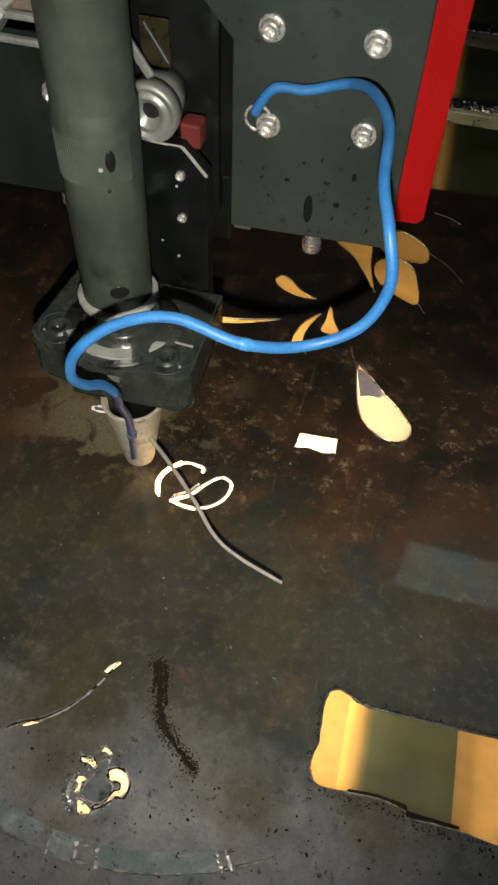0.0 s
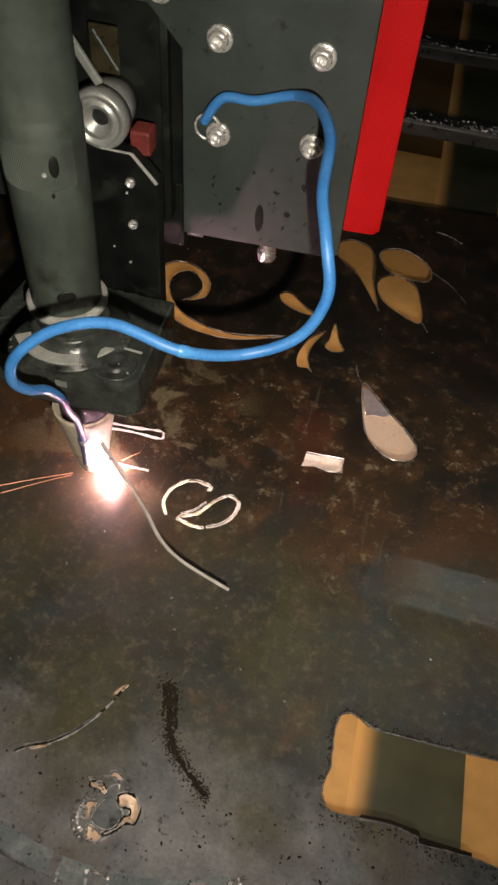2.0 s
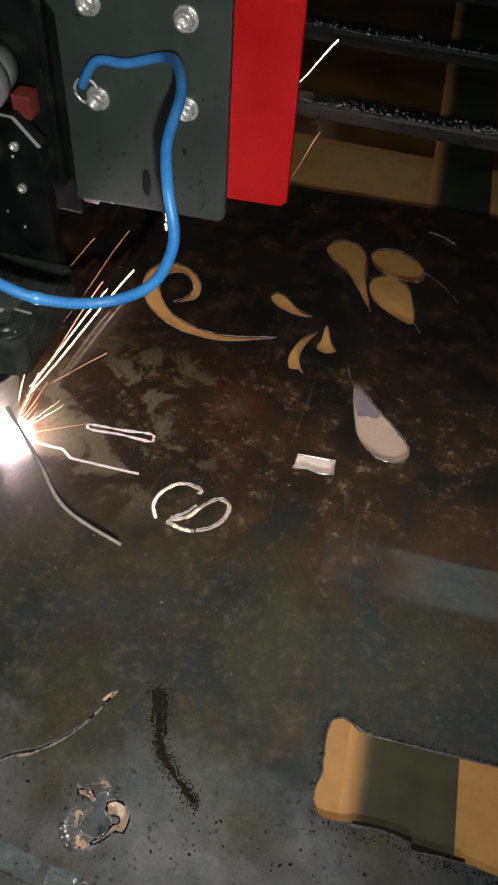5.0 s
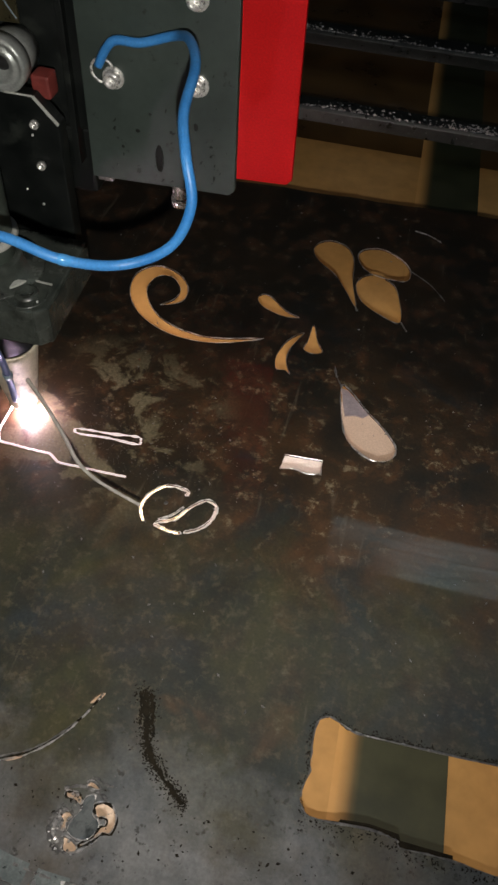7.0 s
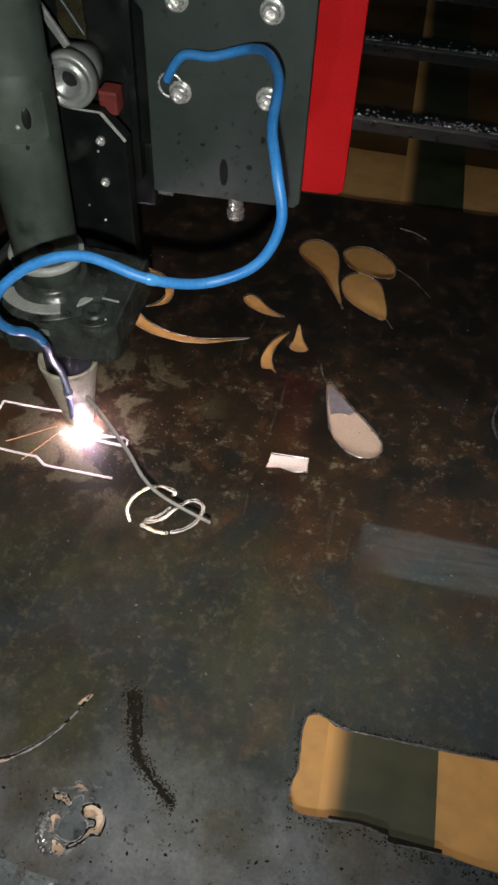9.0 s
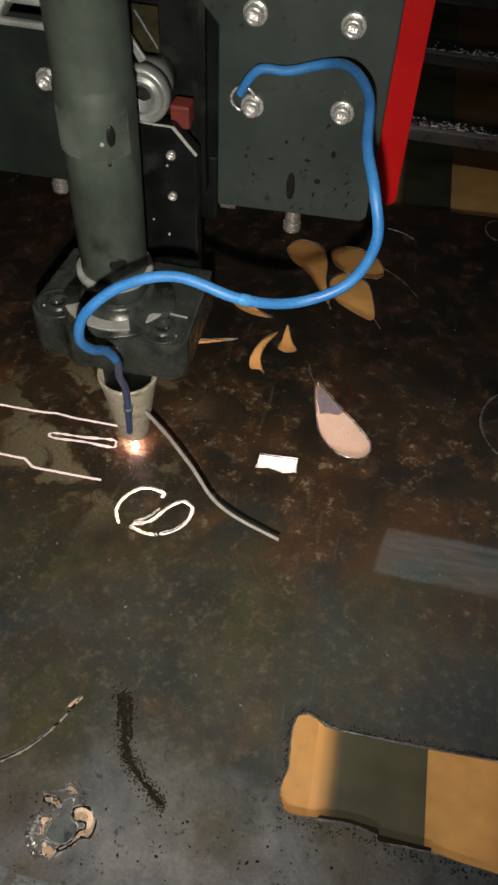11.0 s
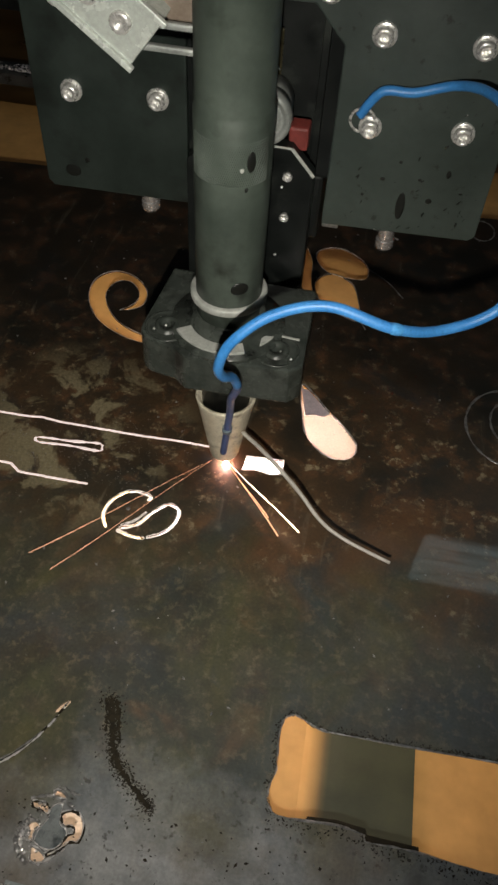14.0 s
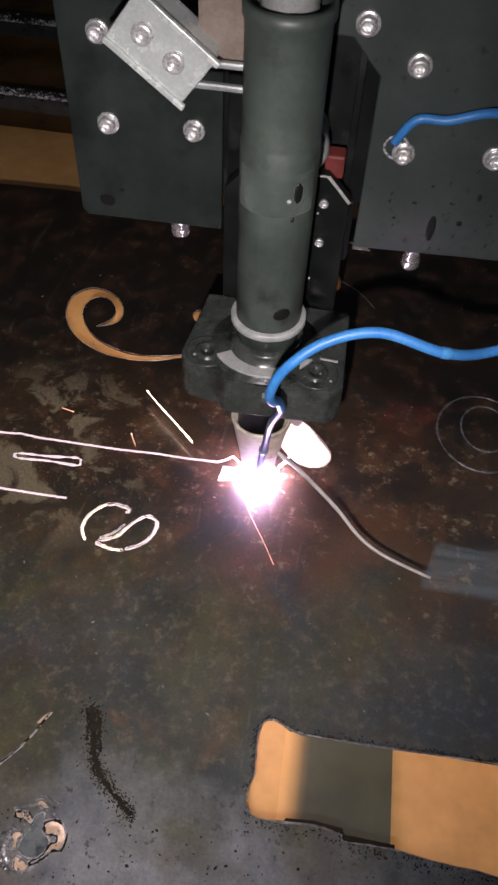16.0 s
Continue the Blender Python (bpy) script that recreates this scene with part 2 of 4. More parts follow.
RED = surface("red_paint", (0.68, 0.007, 0.009), (0.80, 0.013, 0.014), 18, (0.5, 0.65), 0.0, 0.1, None, 600.0, 0.2)
REDDULL = surface("dull_red_plastic", (0.13, 0.020, 0.016), (0.22, 0.036, 0.028), 90, (0.5, 0.7), 0.0, 0.2)
BLUE = surface("blue_hose", (0.028, 0.19, 0.52), (0.060, 0.28, 0.66), 60, (0.34, 0.5), 0.0, 0.08, ((0.03, 0.12, 0.30), 70, 0.66))
DUSK = surface("dusky_blue_hose", (0.050, 0.080, 0.20), (0.120, 0.160, 0.34), 90, (0.3, 0.5), 0.0, 0.1, ((0.02, 0.03, 0.06), 120, 0.6))
SKY = surface("pale_blue_plastic", (0.05, 0.27, 0.62), (0.09, 0.34, 0.70), 60, (0.12, 0.25), 0.0, 0.05)
SWITCH = surface("silvery_switch_case", (0.48, 0.52, 0.48), (0.68, 0.72, 0.67), 50, (0.14, 0.34), 0.35, 0.15)
UMBER = surface("brown_switch_plastic", (0.15, 0.115, 0.085), (0.24, 0.19, 0.15), 50, (0.4, 0.6), 0.0, 0.1)
CLAY = surface("pale_wire_sheath", (0.50, 0.47, 0.42), (0.68, 0.64, 0.58), 140, (0.4, 0.6), 0.1, 0.3)
CLEAR = surface("pale_dull_lacquer", (0.10, 0.14, 0.17), (0.20, 0.26, 0.30), 40, (0.4, 0.6), 0.0, 0.1)
WALLMAT = surface("hall_wall_paint", (0.20, 0.20, 0.19), (0.27, 0.26, 0.25), 2.0, (0.7, 0.9), 0.0, 0.1, None, 40)
FLOORMAT = surface("hall_concrete", (0.12, 0.12, 0.115), (0.20, 0.19, 0.18), 3.0, (0.6, 0.85), 0.0, 0.2, None, 60)
BRASS = surface("dull_brass", (0.030, 0.028, 0.016), (0.090, 0.078, 0.040), 50, (0.2, 0.38), 0.5, 0.2)
BAND = surface("wet_pale_scale", (0.17, 0.205, 0.205), (0.33, 0.36, 0.35), 45, (0.12, 0.35), 0.0, 0.5, ((0.03, 0.035, 0.035), 120, 0.62))
ISLE = surface("grey_wet_scale", (0.10, 0.112, 0.112), (0.22, 0.232, 0.228), 70, (0.15, 0.4), 0.0, 0.5, ((0.03, 0.035, 0.035), 110, 0.54, 0.15))
STRONG = glowing("bright_plasma_arc", (1.0, 0.58, 0.72), 2100.0)
TRAY_WHITE = surface("tray_white_reflector", (0.84, 0.78, 0.75), (0.92, 0.87, 0.84), 30, (0.3, 0.5), 0.0, 0.05)
LILAC = surface("lilac_steel", (0.44, 0.35, 0.39), (0.74, 0.62, 0.64), 60, (0.2, 0.45), 0.1, 0.4)
DULLTAN = surface("tray_dull_tan_reflector", (0.56, 0.44, 0.36), (0.66, 0.53, 0.45), 30, (0.3, 0.5), 0.1, 0.1)
TAN = surface("tray_tan_reflector", (0.70, 0.57, 0.45), (0.80, 0.67, 0.55), 30, (0.3, 0.5), 0.1, 0.1)
# glow added to the kerf metal for arc light shining through the slit
SLIT_GLOW = glowing("kerf_slit_glow", (1.0, 0.72, 0.70), 0.45)
SLIT_GLOW.node_tree.nodes["Principled BSDF"].inputs["Base Color"].default_value = (0.92, 0.86, 0.84, 1)
EMBER = glowing("hot_kerf_ember", (1.0, 0.62, 0.30), 9.0)
PILOT = glowing("pilot_glow", (1.0, 0.54, 0.50), 800.0)
ARC = glowing("plasma_arc", (1.0, 0.74, 0.92), 600.0)
FLARE = glowing("plasma_flare", (1.0, 0.78, 0.86), 110.0)
VIOLET = glowing("violet_plasma_flare", (0.86, 0.62, 1.0), 115.0)
PIERCE = glowing("yellow_piercing_fire", (1.0, 0.84, 0.44), 11000.0)
PLUME = glowing("plasma_plume", (1.0, 0.76, 0.72), 1900.0)
PANEL = glowing("reflected_panel", (0.74, 0.96, 1.0), 1.45)
HOT = glowing("orange_spark", (1.0, 0.40, 0.22), 1.8)
WHITEHOT = glowing("white_hot_spark", (1.0, 0.72, 0.5), 14.0)


# ---------------------------------------------------------------- builders
def part(name, bm, material, parent=None, label="", smooth=False):
    me = bpy.data.meshes.new(name)
    bm.to_mesh(me)
    bm.free()
    me.materials.append(material)
    if smooth:
        me.polygons.foreach_set("use_smooth", [True] * len(me.polygons))
    ob = new(name, me)
    if parent is not None:
        ob.parent = parent
    return tagged(ob, label)


def place(ob, x, y, z, rx=0, ry=0, rz=0):
    ob.matrix_basis = pose(x, y, z, rx, ry, rz)
    return ob


def box_bm(x0, x1, y0, y1, z0, z1, bevel=0.0015, seg=2):
    bm = bmesh.new()
    bmesh.ops.create_cube(bm, size=1)
    for v in bm.verts:
        v.co = Vector((x0 if v.co.x < 0 else x1, y0 if v.co.y < 0 else y1, z0 if v.co.z < 0 else z1))
    if bevel:
        bmesh.ops.bevel(bm, geom=bm.edges[:], offset=bevel, segments=seg, affect="EDGES", profile=0.6)
    return bm


def lathe_bm(profile, seg=48, bm=None, m=None):
    """Turns (radius, height) round z; ends with radius 0 close it."""
    bm = bm or bmesh.new()
    m = m or Matrix()
    rings = []
    for r, z in profile:
        if r < 1e-6:
            rings.append([bm.verts.new(m @ Vector((0, 0, z)))])
        else:
            rings.append([bm.verts.new(m @ Vector((r * math.cos(a), r * math.sin(a), z)))
                          for a in (2 * math.pi * k / seg for k in range(seg))])
    for a, b in zip(rings, rings[1:]):
        for k in range(seg):
            q = [a[k % len(a)], a[(k + 1) % len(a)], b[(k + 1) % len(b)], b[k % len(b)]]
            q = list(dict.fromkeys(q))
            if len(q) > 2:
                bm.faces.new(q)
    bmesh.ops.recalc_face_normals(bm, faces=bm.faces[:])
    return bm


def prism_bm(outline, depth, bevel=0.0012, plane="xz"):
    """A plate with this outline; plane xz: outline in x and z, thick along +y; xy: thick along +z."""
    bm = bmesh.new()
    f = bm.faces.new([bm.verts.new((x, 0, z) if plane == "xz" else (x, z, 0)) for x, z in outline])
    r = bmesh.ops.extrude_face_region(bm, geom=[f])
    d = Vector((0, depth, 0)) if plane == "xz" else Vector((0, 0, depth))
    bmesh.ops.translate(bm, verts=[v for v in r["geom"] if isinstance(v, bmesh.types.BMVert)], vec=d)
    bmesh.ops.recalc_face_normals(bm, faces=bm.faces[:])
    if bevel:
        bmesh.ops.bevel(bm, geom=bm.edges[:], offset=bevel, segments=2, affect="EDGES", profile=0.6)
    return bm


def smooth_line(points, per=8, closed=False):
    """Catmull-Rom through a few points."""
    p = [Vector(q).to_3d() for q in points]
    n = len(p)
    out = []
    for i in range(n if closed else n - 1):
        a, b, c, d = (p[(i + k) % n] if closed else p[min(max(i + k, 0), n - 1)] for k in (-1, 0, 1, 2))
        for j in range(per):
            u = j / per
            out.append(0.5 * (2 * b + (c - a) * u + (2 * a - 5 * b + 4 * c - d) * u * u + (3 * b - a - 3 * c + d) * u ** 3))
    if not closed:
        out.append(p[-1])
    return out


def sweep_bm(line, radius, seg=14, closed=False, flat=1.0):
    """A round bar along a line; radius a number or a function of the run 0..1."""
    bm = bmesh.new()
    rings = []
    n = len(line)
    side = None
    for i, q in enumerate(line):
        d = (line[(i + 1) % n] - line[i - 1]) if closed else (line[min(i + 1, n - 1)] - line[max(i - 1, 0)])
        d.normalize()
        up = Vector((0, 0, 1)) if side is None else side.cross(d) * -1
        if side is None:
            side = d.cross(up)
            if side.length < 0.05:
                side = d.cross(Vector((0, 1, 0)))
        side = (side - d * side.dot(d)).normalized()
        up = side.cross(d)
        r = radius(i / (n - 1)) if callable(radius) else radius
        rings.append([bm.verts.new(q + side * r * math.cos(a) + up * r * flat * math.sin(a))
                      for a in (2 * math.pi * k / seg for k in range(seg))])
    for i in range(n if closed else n - 1):
        a, b = rings[i], rings[(i + 1) % n]
        for k in range(seg):
            bm.faces.new((a[k], a[(k + 1) % seg], b[(k + 1) % seg], b[k]))
    if not closed:
        bm.faces.new(rings[0]), bm.faces.new(rings[-1])
    bmesh.ops.recalc_face_normals(bm, faces=bm.faces[:])
    return bm


def grit(name, places, mat, parent, label):
    """Many flattened grains in one mesh: places are (x, y, z, size, turn, stretch, flatness)."""
    vs, fs = [], []
    for x, y, z, g, a, st, fl in places:
        n, c, d = len(vs), math.cos(a), math.sin(a)
        vs += [(x + g * c, y + g * d, z), (x - g * st * d, y + g * st * c, z), (x - g * c * 0.8, y - g * d * 0.8, z), (x + g * st * d * 1.2, y - g * st * c * 1.2, z), (x, y, z + g * fl)]
        fs += [(n, n + 1, n + 4), (n + 1, n + 2, n + 4), (n + 2, n + 3, n + 4), (n + 3, n, n + 4)]
    me = bpy.data.meshes.new(name)
    me.from_pydata(vs, [], fs)
    me.materials.append(mat)
    ob = new(name, me)
    ob.parent = parent
    return tagged(ob, label, kind="stuff")


def empty(name, label, category, group=""):
    return tagged(new(name), label, category, group)


mm = lambda *pts: [(x / 1000, y / 1000) for x, y in pts]

# ---------------------------------------------------------------- hall
def hall():
    def slab(name, label, *b, mat=WALLMAT):
        tagged(part(name, box_bm(*b, bevel=0), mat), label, "wall", kind="structure")
    tagged(part("floor", box_bm(-4, 4.5, -4, 5, -0.95, -0.85, bevel=0), FLOORMAT), "grey concrete workshop floor", "floor", kind="structure")
    tagged(part("ceiling", box_bm(-4, 4.5, -4, 5, 3.3, 3.4, bevel=0), WALLMAT), "dim grey workshop ceiling", "ceiling", kind="structure")
    slab("wall_north", "dim grey painted workshop wall", -4, 4.5, 5, 5.1, -0.85, 3.3)
    slab("wall_south", "dim grey painted workshop wall", -4, 4.5, -4.1, -4, -0.85, 3.3)
    slab("wall_west", "dim grey painted workshop wall", -4.1, -4, -4, 5, -0.85, 3.3)
    slab("wall_east", "dim grey painted workshop wall", 4.5, 4.6, -4, 5, -0.85, 3.3)


hall()

# ---------------------------------------------------------------- cutting table
def cutting_table():
    table = empty("cutting_table", "dark steel cutting table with ochre tray and wet slats", "table")
    part("tray", box_bm(-1.0, 1.2, -0.7, 0.672, -0.065, -0.055, bevel=0.0005), ORANGE, table, "ochre painted tray under the sheet")
    # back half of the tray: weaker light painted as a darker brown
    part("tray", box_bm(-1.0, 1.2, 0.672, 1.5, -0.065, -0.055, bevel=0.0005), DIM_TRAY, table, "back of the tray floor, darkened for the weaker light there")
    for x0, x1, y0, y1 in ((-1.03, -1.0, -0.73, 1.53), (1.2, 1.23, -0.73, 1.53)):
        part("side_rail", box_bm(x0, x1, y0, y1, -0.2, -0.012), DARK, table)
    for y0, y1 in ((-0.73, -0.7), (1.5, 1.53)):
        part("end_rail", box_bm(-1.0, 1.2, y0, y1, -0.2, -0.012), DARK, table)
    for x, y in ((-0.98, -0.68), (1.18, -0.68), (-0.98, 1.48), (1.18, 1.48)):
        part("leg", box_bm(x - 0.03, x + 0.03, y - 0.03, y + 0.03, -0.85, -0.065, bevel=0.004), DARK, table)
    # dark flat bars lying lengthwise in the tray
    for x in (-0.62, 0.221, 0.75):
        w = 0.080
        b = part("cross_bar", prism_bm([(0, 0), (w, 0), (w, 0.0016), (0.030, 0.0016), (0.012, 0.0008), (0.003, 0.0003)], 2.13, 0), BARMAT, table, "dark wet flat bar with a painted soft edge")
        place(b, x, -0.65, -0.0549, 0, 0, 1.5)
    for y, w in ((0.655, 0.035), (0.885, 0.045), (1.12, 0.045), (1.34, 0.045)):
        s = part("slat", prism_bm([(y, -0.020), (y + w, -0.020), (y + w, -0.006), (y + w * 0.8, 0.0), (y + 0.003, 0.0), (y, -0.004)], 2.18, 0.001), RAIL, table, "wet black slat with slag specks")
        me = s.data
        for v in me.vertices:
            a, d, h = v.co
            v.co = (-0.99 + d, a, h)
        me.flip_normals()
    return table


table = cutting_table()


def offcut(pts, mat, label):
    ob = part("offcut", prism_bm(mm(*pts), 0.0015, 0.0003, "xy"), mat)
    ob.location = (0, 0, -0.0549)
    return tagged(ob, label, "steel offcut")


# light sheets added on the tray, placed by view to brighten the openings
offcut(((104, 80), (160, 83), (159, 128), (106, 124)), TRAY_WHITE, "bright sheet added on the ochre tray to whiten the openings above")
offcut(((-12, -2), (80, 2), (76, 66), (-8, 62)), TRAY_WHITE, "bright sheet added on the ochre tray to whiten the openings above")
offcut(((148, 122), (226, 126), (222, 192), (190, 196), (150, 190)), DULLTAN, "tan sheet added on the ochre tray to lighten the openings above")

offcut(((-38, -222), (20, -268), (88, -264), (84, -196), (42, -128), (8, -132)), TAN, "tan sheet added on the ochre tray to lighten the openings above")

# ---------------------------------------------------------------- the sheet and what is cut in it
HOLES = {
    "curl": mm((-40, 219), (-21, 230), (-21, 252), (-38, 272), (-62, 277), (-78, 260), (-76, 231), (-60, 205), (-36, 188), (-8, 180), (28, 182),
               (70, 201), (26, 189), (-6, 190), (-36, 203), (-55, 225), (-61, 246), (-54, 262), (-40, 263), (-28, 248), (-29, 232)),
    "drop": mm((51, 257), (55, 265), (64, 263), (82, 247), (97, 240), (80, 238), (59, 246)),
    "moon": mm((106, 220), (93, 205), (87, 182), (90, 165), (99, 165), (104, 161), (97, 178), (98, 197)),
    "small_drop": mm((113, 234), (112, 212), (110, 198), (119, 194), (128, 199), (121, 212)),
    "petal": mm((108, 374), (94, 366), (91, 350), (101, 333), (120, 317), (135, 294), (149, 272), (140, 310), (136, 345), (126, 367)),
    "upper_leaf": mm((139, 353), (143, 368), (163, 375), (184, 364), (196, 347), (194, 328), (170, 326), (150, 334)),
    "lower_leaf": mm((144, 304), (148, 321), (160, 329), (178, 322), (188, 305), (195, 262), (173, 268), (153, 283)),
    "spoon": mm((153, 158), (161, 157), (179, 137), (199, 117), (211, 99), (207, 85), (192, 81), (173, 92), (162, 112)),
}
TAG = mm((120, 67), (152, 69), (153, 54), (142, 52), (130, 54), (119, 51))
WINDOW = mm((191, -207), (187, -195), (190, -182), (188, -163), (189, -150), (194, -145), (199, -145), (208, -149), (218, -151), (243, -150.5),
            (352, -147), (430, -146), (430, -216), (333, -215), (281, -212), (255, -212.7), (251, -212.6), (250, -211), (249.5, -209), (246, -208.4), (232, -207), (204, -209))
SLOT = mm((-58, 46), (-30, 48), (-6, 51), (-2, 47), (-4, 43), (-30, 43), (-56, 41))


GEAR = [mm(*pts) for pts in (
    ((65, -236), (71, -233), (77, -235), (81, -241), (80, -249), (75, -250), (70, -256), (64, -260), (64, -258), (70, -253), (72, -247), (75.5, -245), (74, -241.5), (68, -241.5)),
    ((53, -257), (59, -258), (63, -260.5), (63, -264), (56, -265), (54, -261)), ((46, -246), (51, -243), (54.5, -245), (52, -249), (53, -253.5), (49, -254.5), (49, -249)),
    ((45.4, -232.5), (53, -232), (56.5, -235), (57, -238), (51, -236), (46, -235.5)), ((56.4, -224), (60, -223), (64.5, -225.5), (64, -227.5), (57.4, -227.5)))]


STROKES = [smooth_line(pts, 6) for pts in (mm((52, 3), (51, 8), (35, 9), (23, -3), (20, -17), (26, -29)), mm((36, -27), (49, -21), (59, -6), (69, 3), (78, -1), (78, -13), (71, -24), (60, -31)),
                                           mm((35, -29.5), (47, -32.5), (58, -32.5)), mm((37, -24.5), (46, -18), (53, -8)))]


def slot_loop(line, half, seed):
    """Outline of an open kerf with ragged sides along a line."""
    rnd = random.Random(seed)
    one, two = [], []
    for k, q in enumerate(line):
        d = (line[min(k + 1, len(line) - 1)] - line[max(k - 1, 0)]).normalized()
        n, w = Vector((-d.y, d.x, 0)), half * (0.45 if k in (0, len(line) - 1) else rnd.uniform(0.75, 1.15))
        one.append(q + n * w)
        two.append(q - n * w)
    return one + two[::-1]


SLOTS = [slot_loop(line, 0.00125 if k < 3 else 0.0007, 20 + k) for k, line in enumerate(STROKES)]


def inside(p, loop):
    """Whether p lies within a closed loop of (x, y)."""
    hit = False
    for (x0, y0), (x1, y1) in zip(loop, loop[1:] + loop[:1]):
        if (y0 > p[1]) != (y1 > p[1]) and p[0] < (x1 - x0) * (p[1] - y0) / (y1 - y0) + x0:
            hit = not hit
    return hit


def sheet_plate():
    rnd = random.Random(5)
    outer = [(-0.75, -0.6), (0.85, -0.6)] + [(x, 0.4585 + 0.055 * (x - 0.05) + rnd.uniform(-1, 1) * 0.0012) for x in np.linspace(0.85, -0.75, 60)]
    loops = [[(p.x, p.y) for p in smooth_line(pts, 6, True)] for pts in HOLES.values()]
    loops.append(list(TAG))
    loops.append([(p.x + rnd.uniform(-1, 1) * 0.0006, p.y + rnd.uniform(-1, 1) * 0.0006) for p in smooth_line(WINDOW, 5, True)])
    # ragged openings of the gear shape and of the arc
    for pts in GEAR:
        loops.append([(q.x + rnd.uniform(-1, 1) * 0.0003, q.y + rnd.uniform(-1, 1) * 0.0003) for q in smooth_line(pts, 4, True)])
    for c, r, w in (((0.006, -0.2205), 0.006, 0.0028), ((0.0425, -0.1715), 0.0042, 0.0032)):
        loops.append([(c[0] + r * math.cos(a), c[1] + 0.004 * math.cos(a) + w * math.sin(a) * rnd.uniform(0.7, 1.1)) for a in np.linspace(0, 5.8, 12)])
    loops += [[(q.x, q.y) for q in lp] for lp in SLOTS]
    verts, edges = [], []
    for lp in [outer] + loops:
        n0 = len(verts)
        verts += [Vector(p) for p in lp]
        edges += [(n0 + i, n0 + (i + 1) % len(lp)) for i in range(len(lp))]
    co, _, tris, *_ = delaunay_2d_cdt(verts, edges, [], 0, 1e-6)
    bm = bmesh.new()
    top = [bm.verts.new((p.x, p.y, 0)) for p in co]
    low = [bm.verts.new((p.x, p.y, -0.002)) for p in co]
    for f in tris:
        c = sum((co[i] for i in f), Vector((0, 0))) / len(f)
        if inside(c, outer) and not any(inside(c, lp) for lp in loops):
            bm.faces.new([top[i] for i in f])
            bm.faces.new([low[i] for i in reversed(f)])
    index = {v: i for i, v in enumerate(top)}
    for e in [e for e in bm.edges if len(e.link_faces) == 1 and e.verts[0] in index]:
        i, j = (index[v] for v in e.verts)
        bm.faces.new((top[i], top[j], low[j], low[i]))
    bmesh.ops.delete(bm, geom=[v for v in bm.verts if not v.link_faces], context="VERTS")
    bmesh.ops.recalc_face_normals(bm, faces=bm.faces[:])
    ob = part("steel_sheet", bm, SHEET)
    return tagged(ob, "oily rust-brown steel sheet with cut-out leaf shapes, lying on the table", "metal sheet")


sheet = sheet_plate()


def bead(line, r, name="cut_edge", mat=EDGE, closed=False, label="", jag=0.35, seed=1, parent=sheet):
    rnd = random.Random(seed)
    rr = [1 + rnd.uniform(-jag, jag) for _ in range(400)]
    return part(name, sweep_bm(line, lambda u: r * rr[int(u * 399)], 6, closed, 0.45), mat, parent, label)


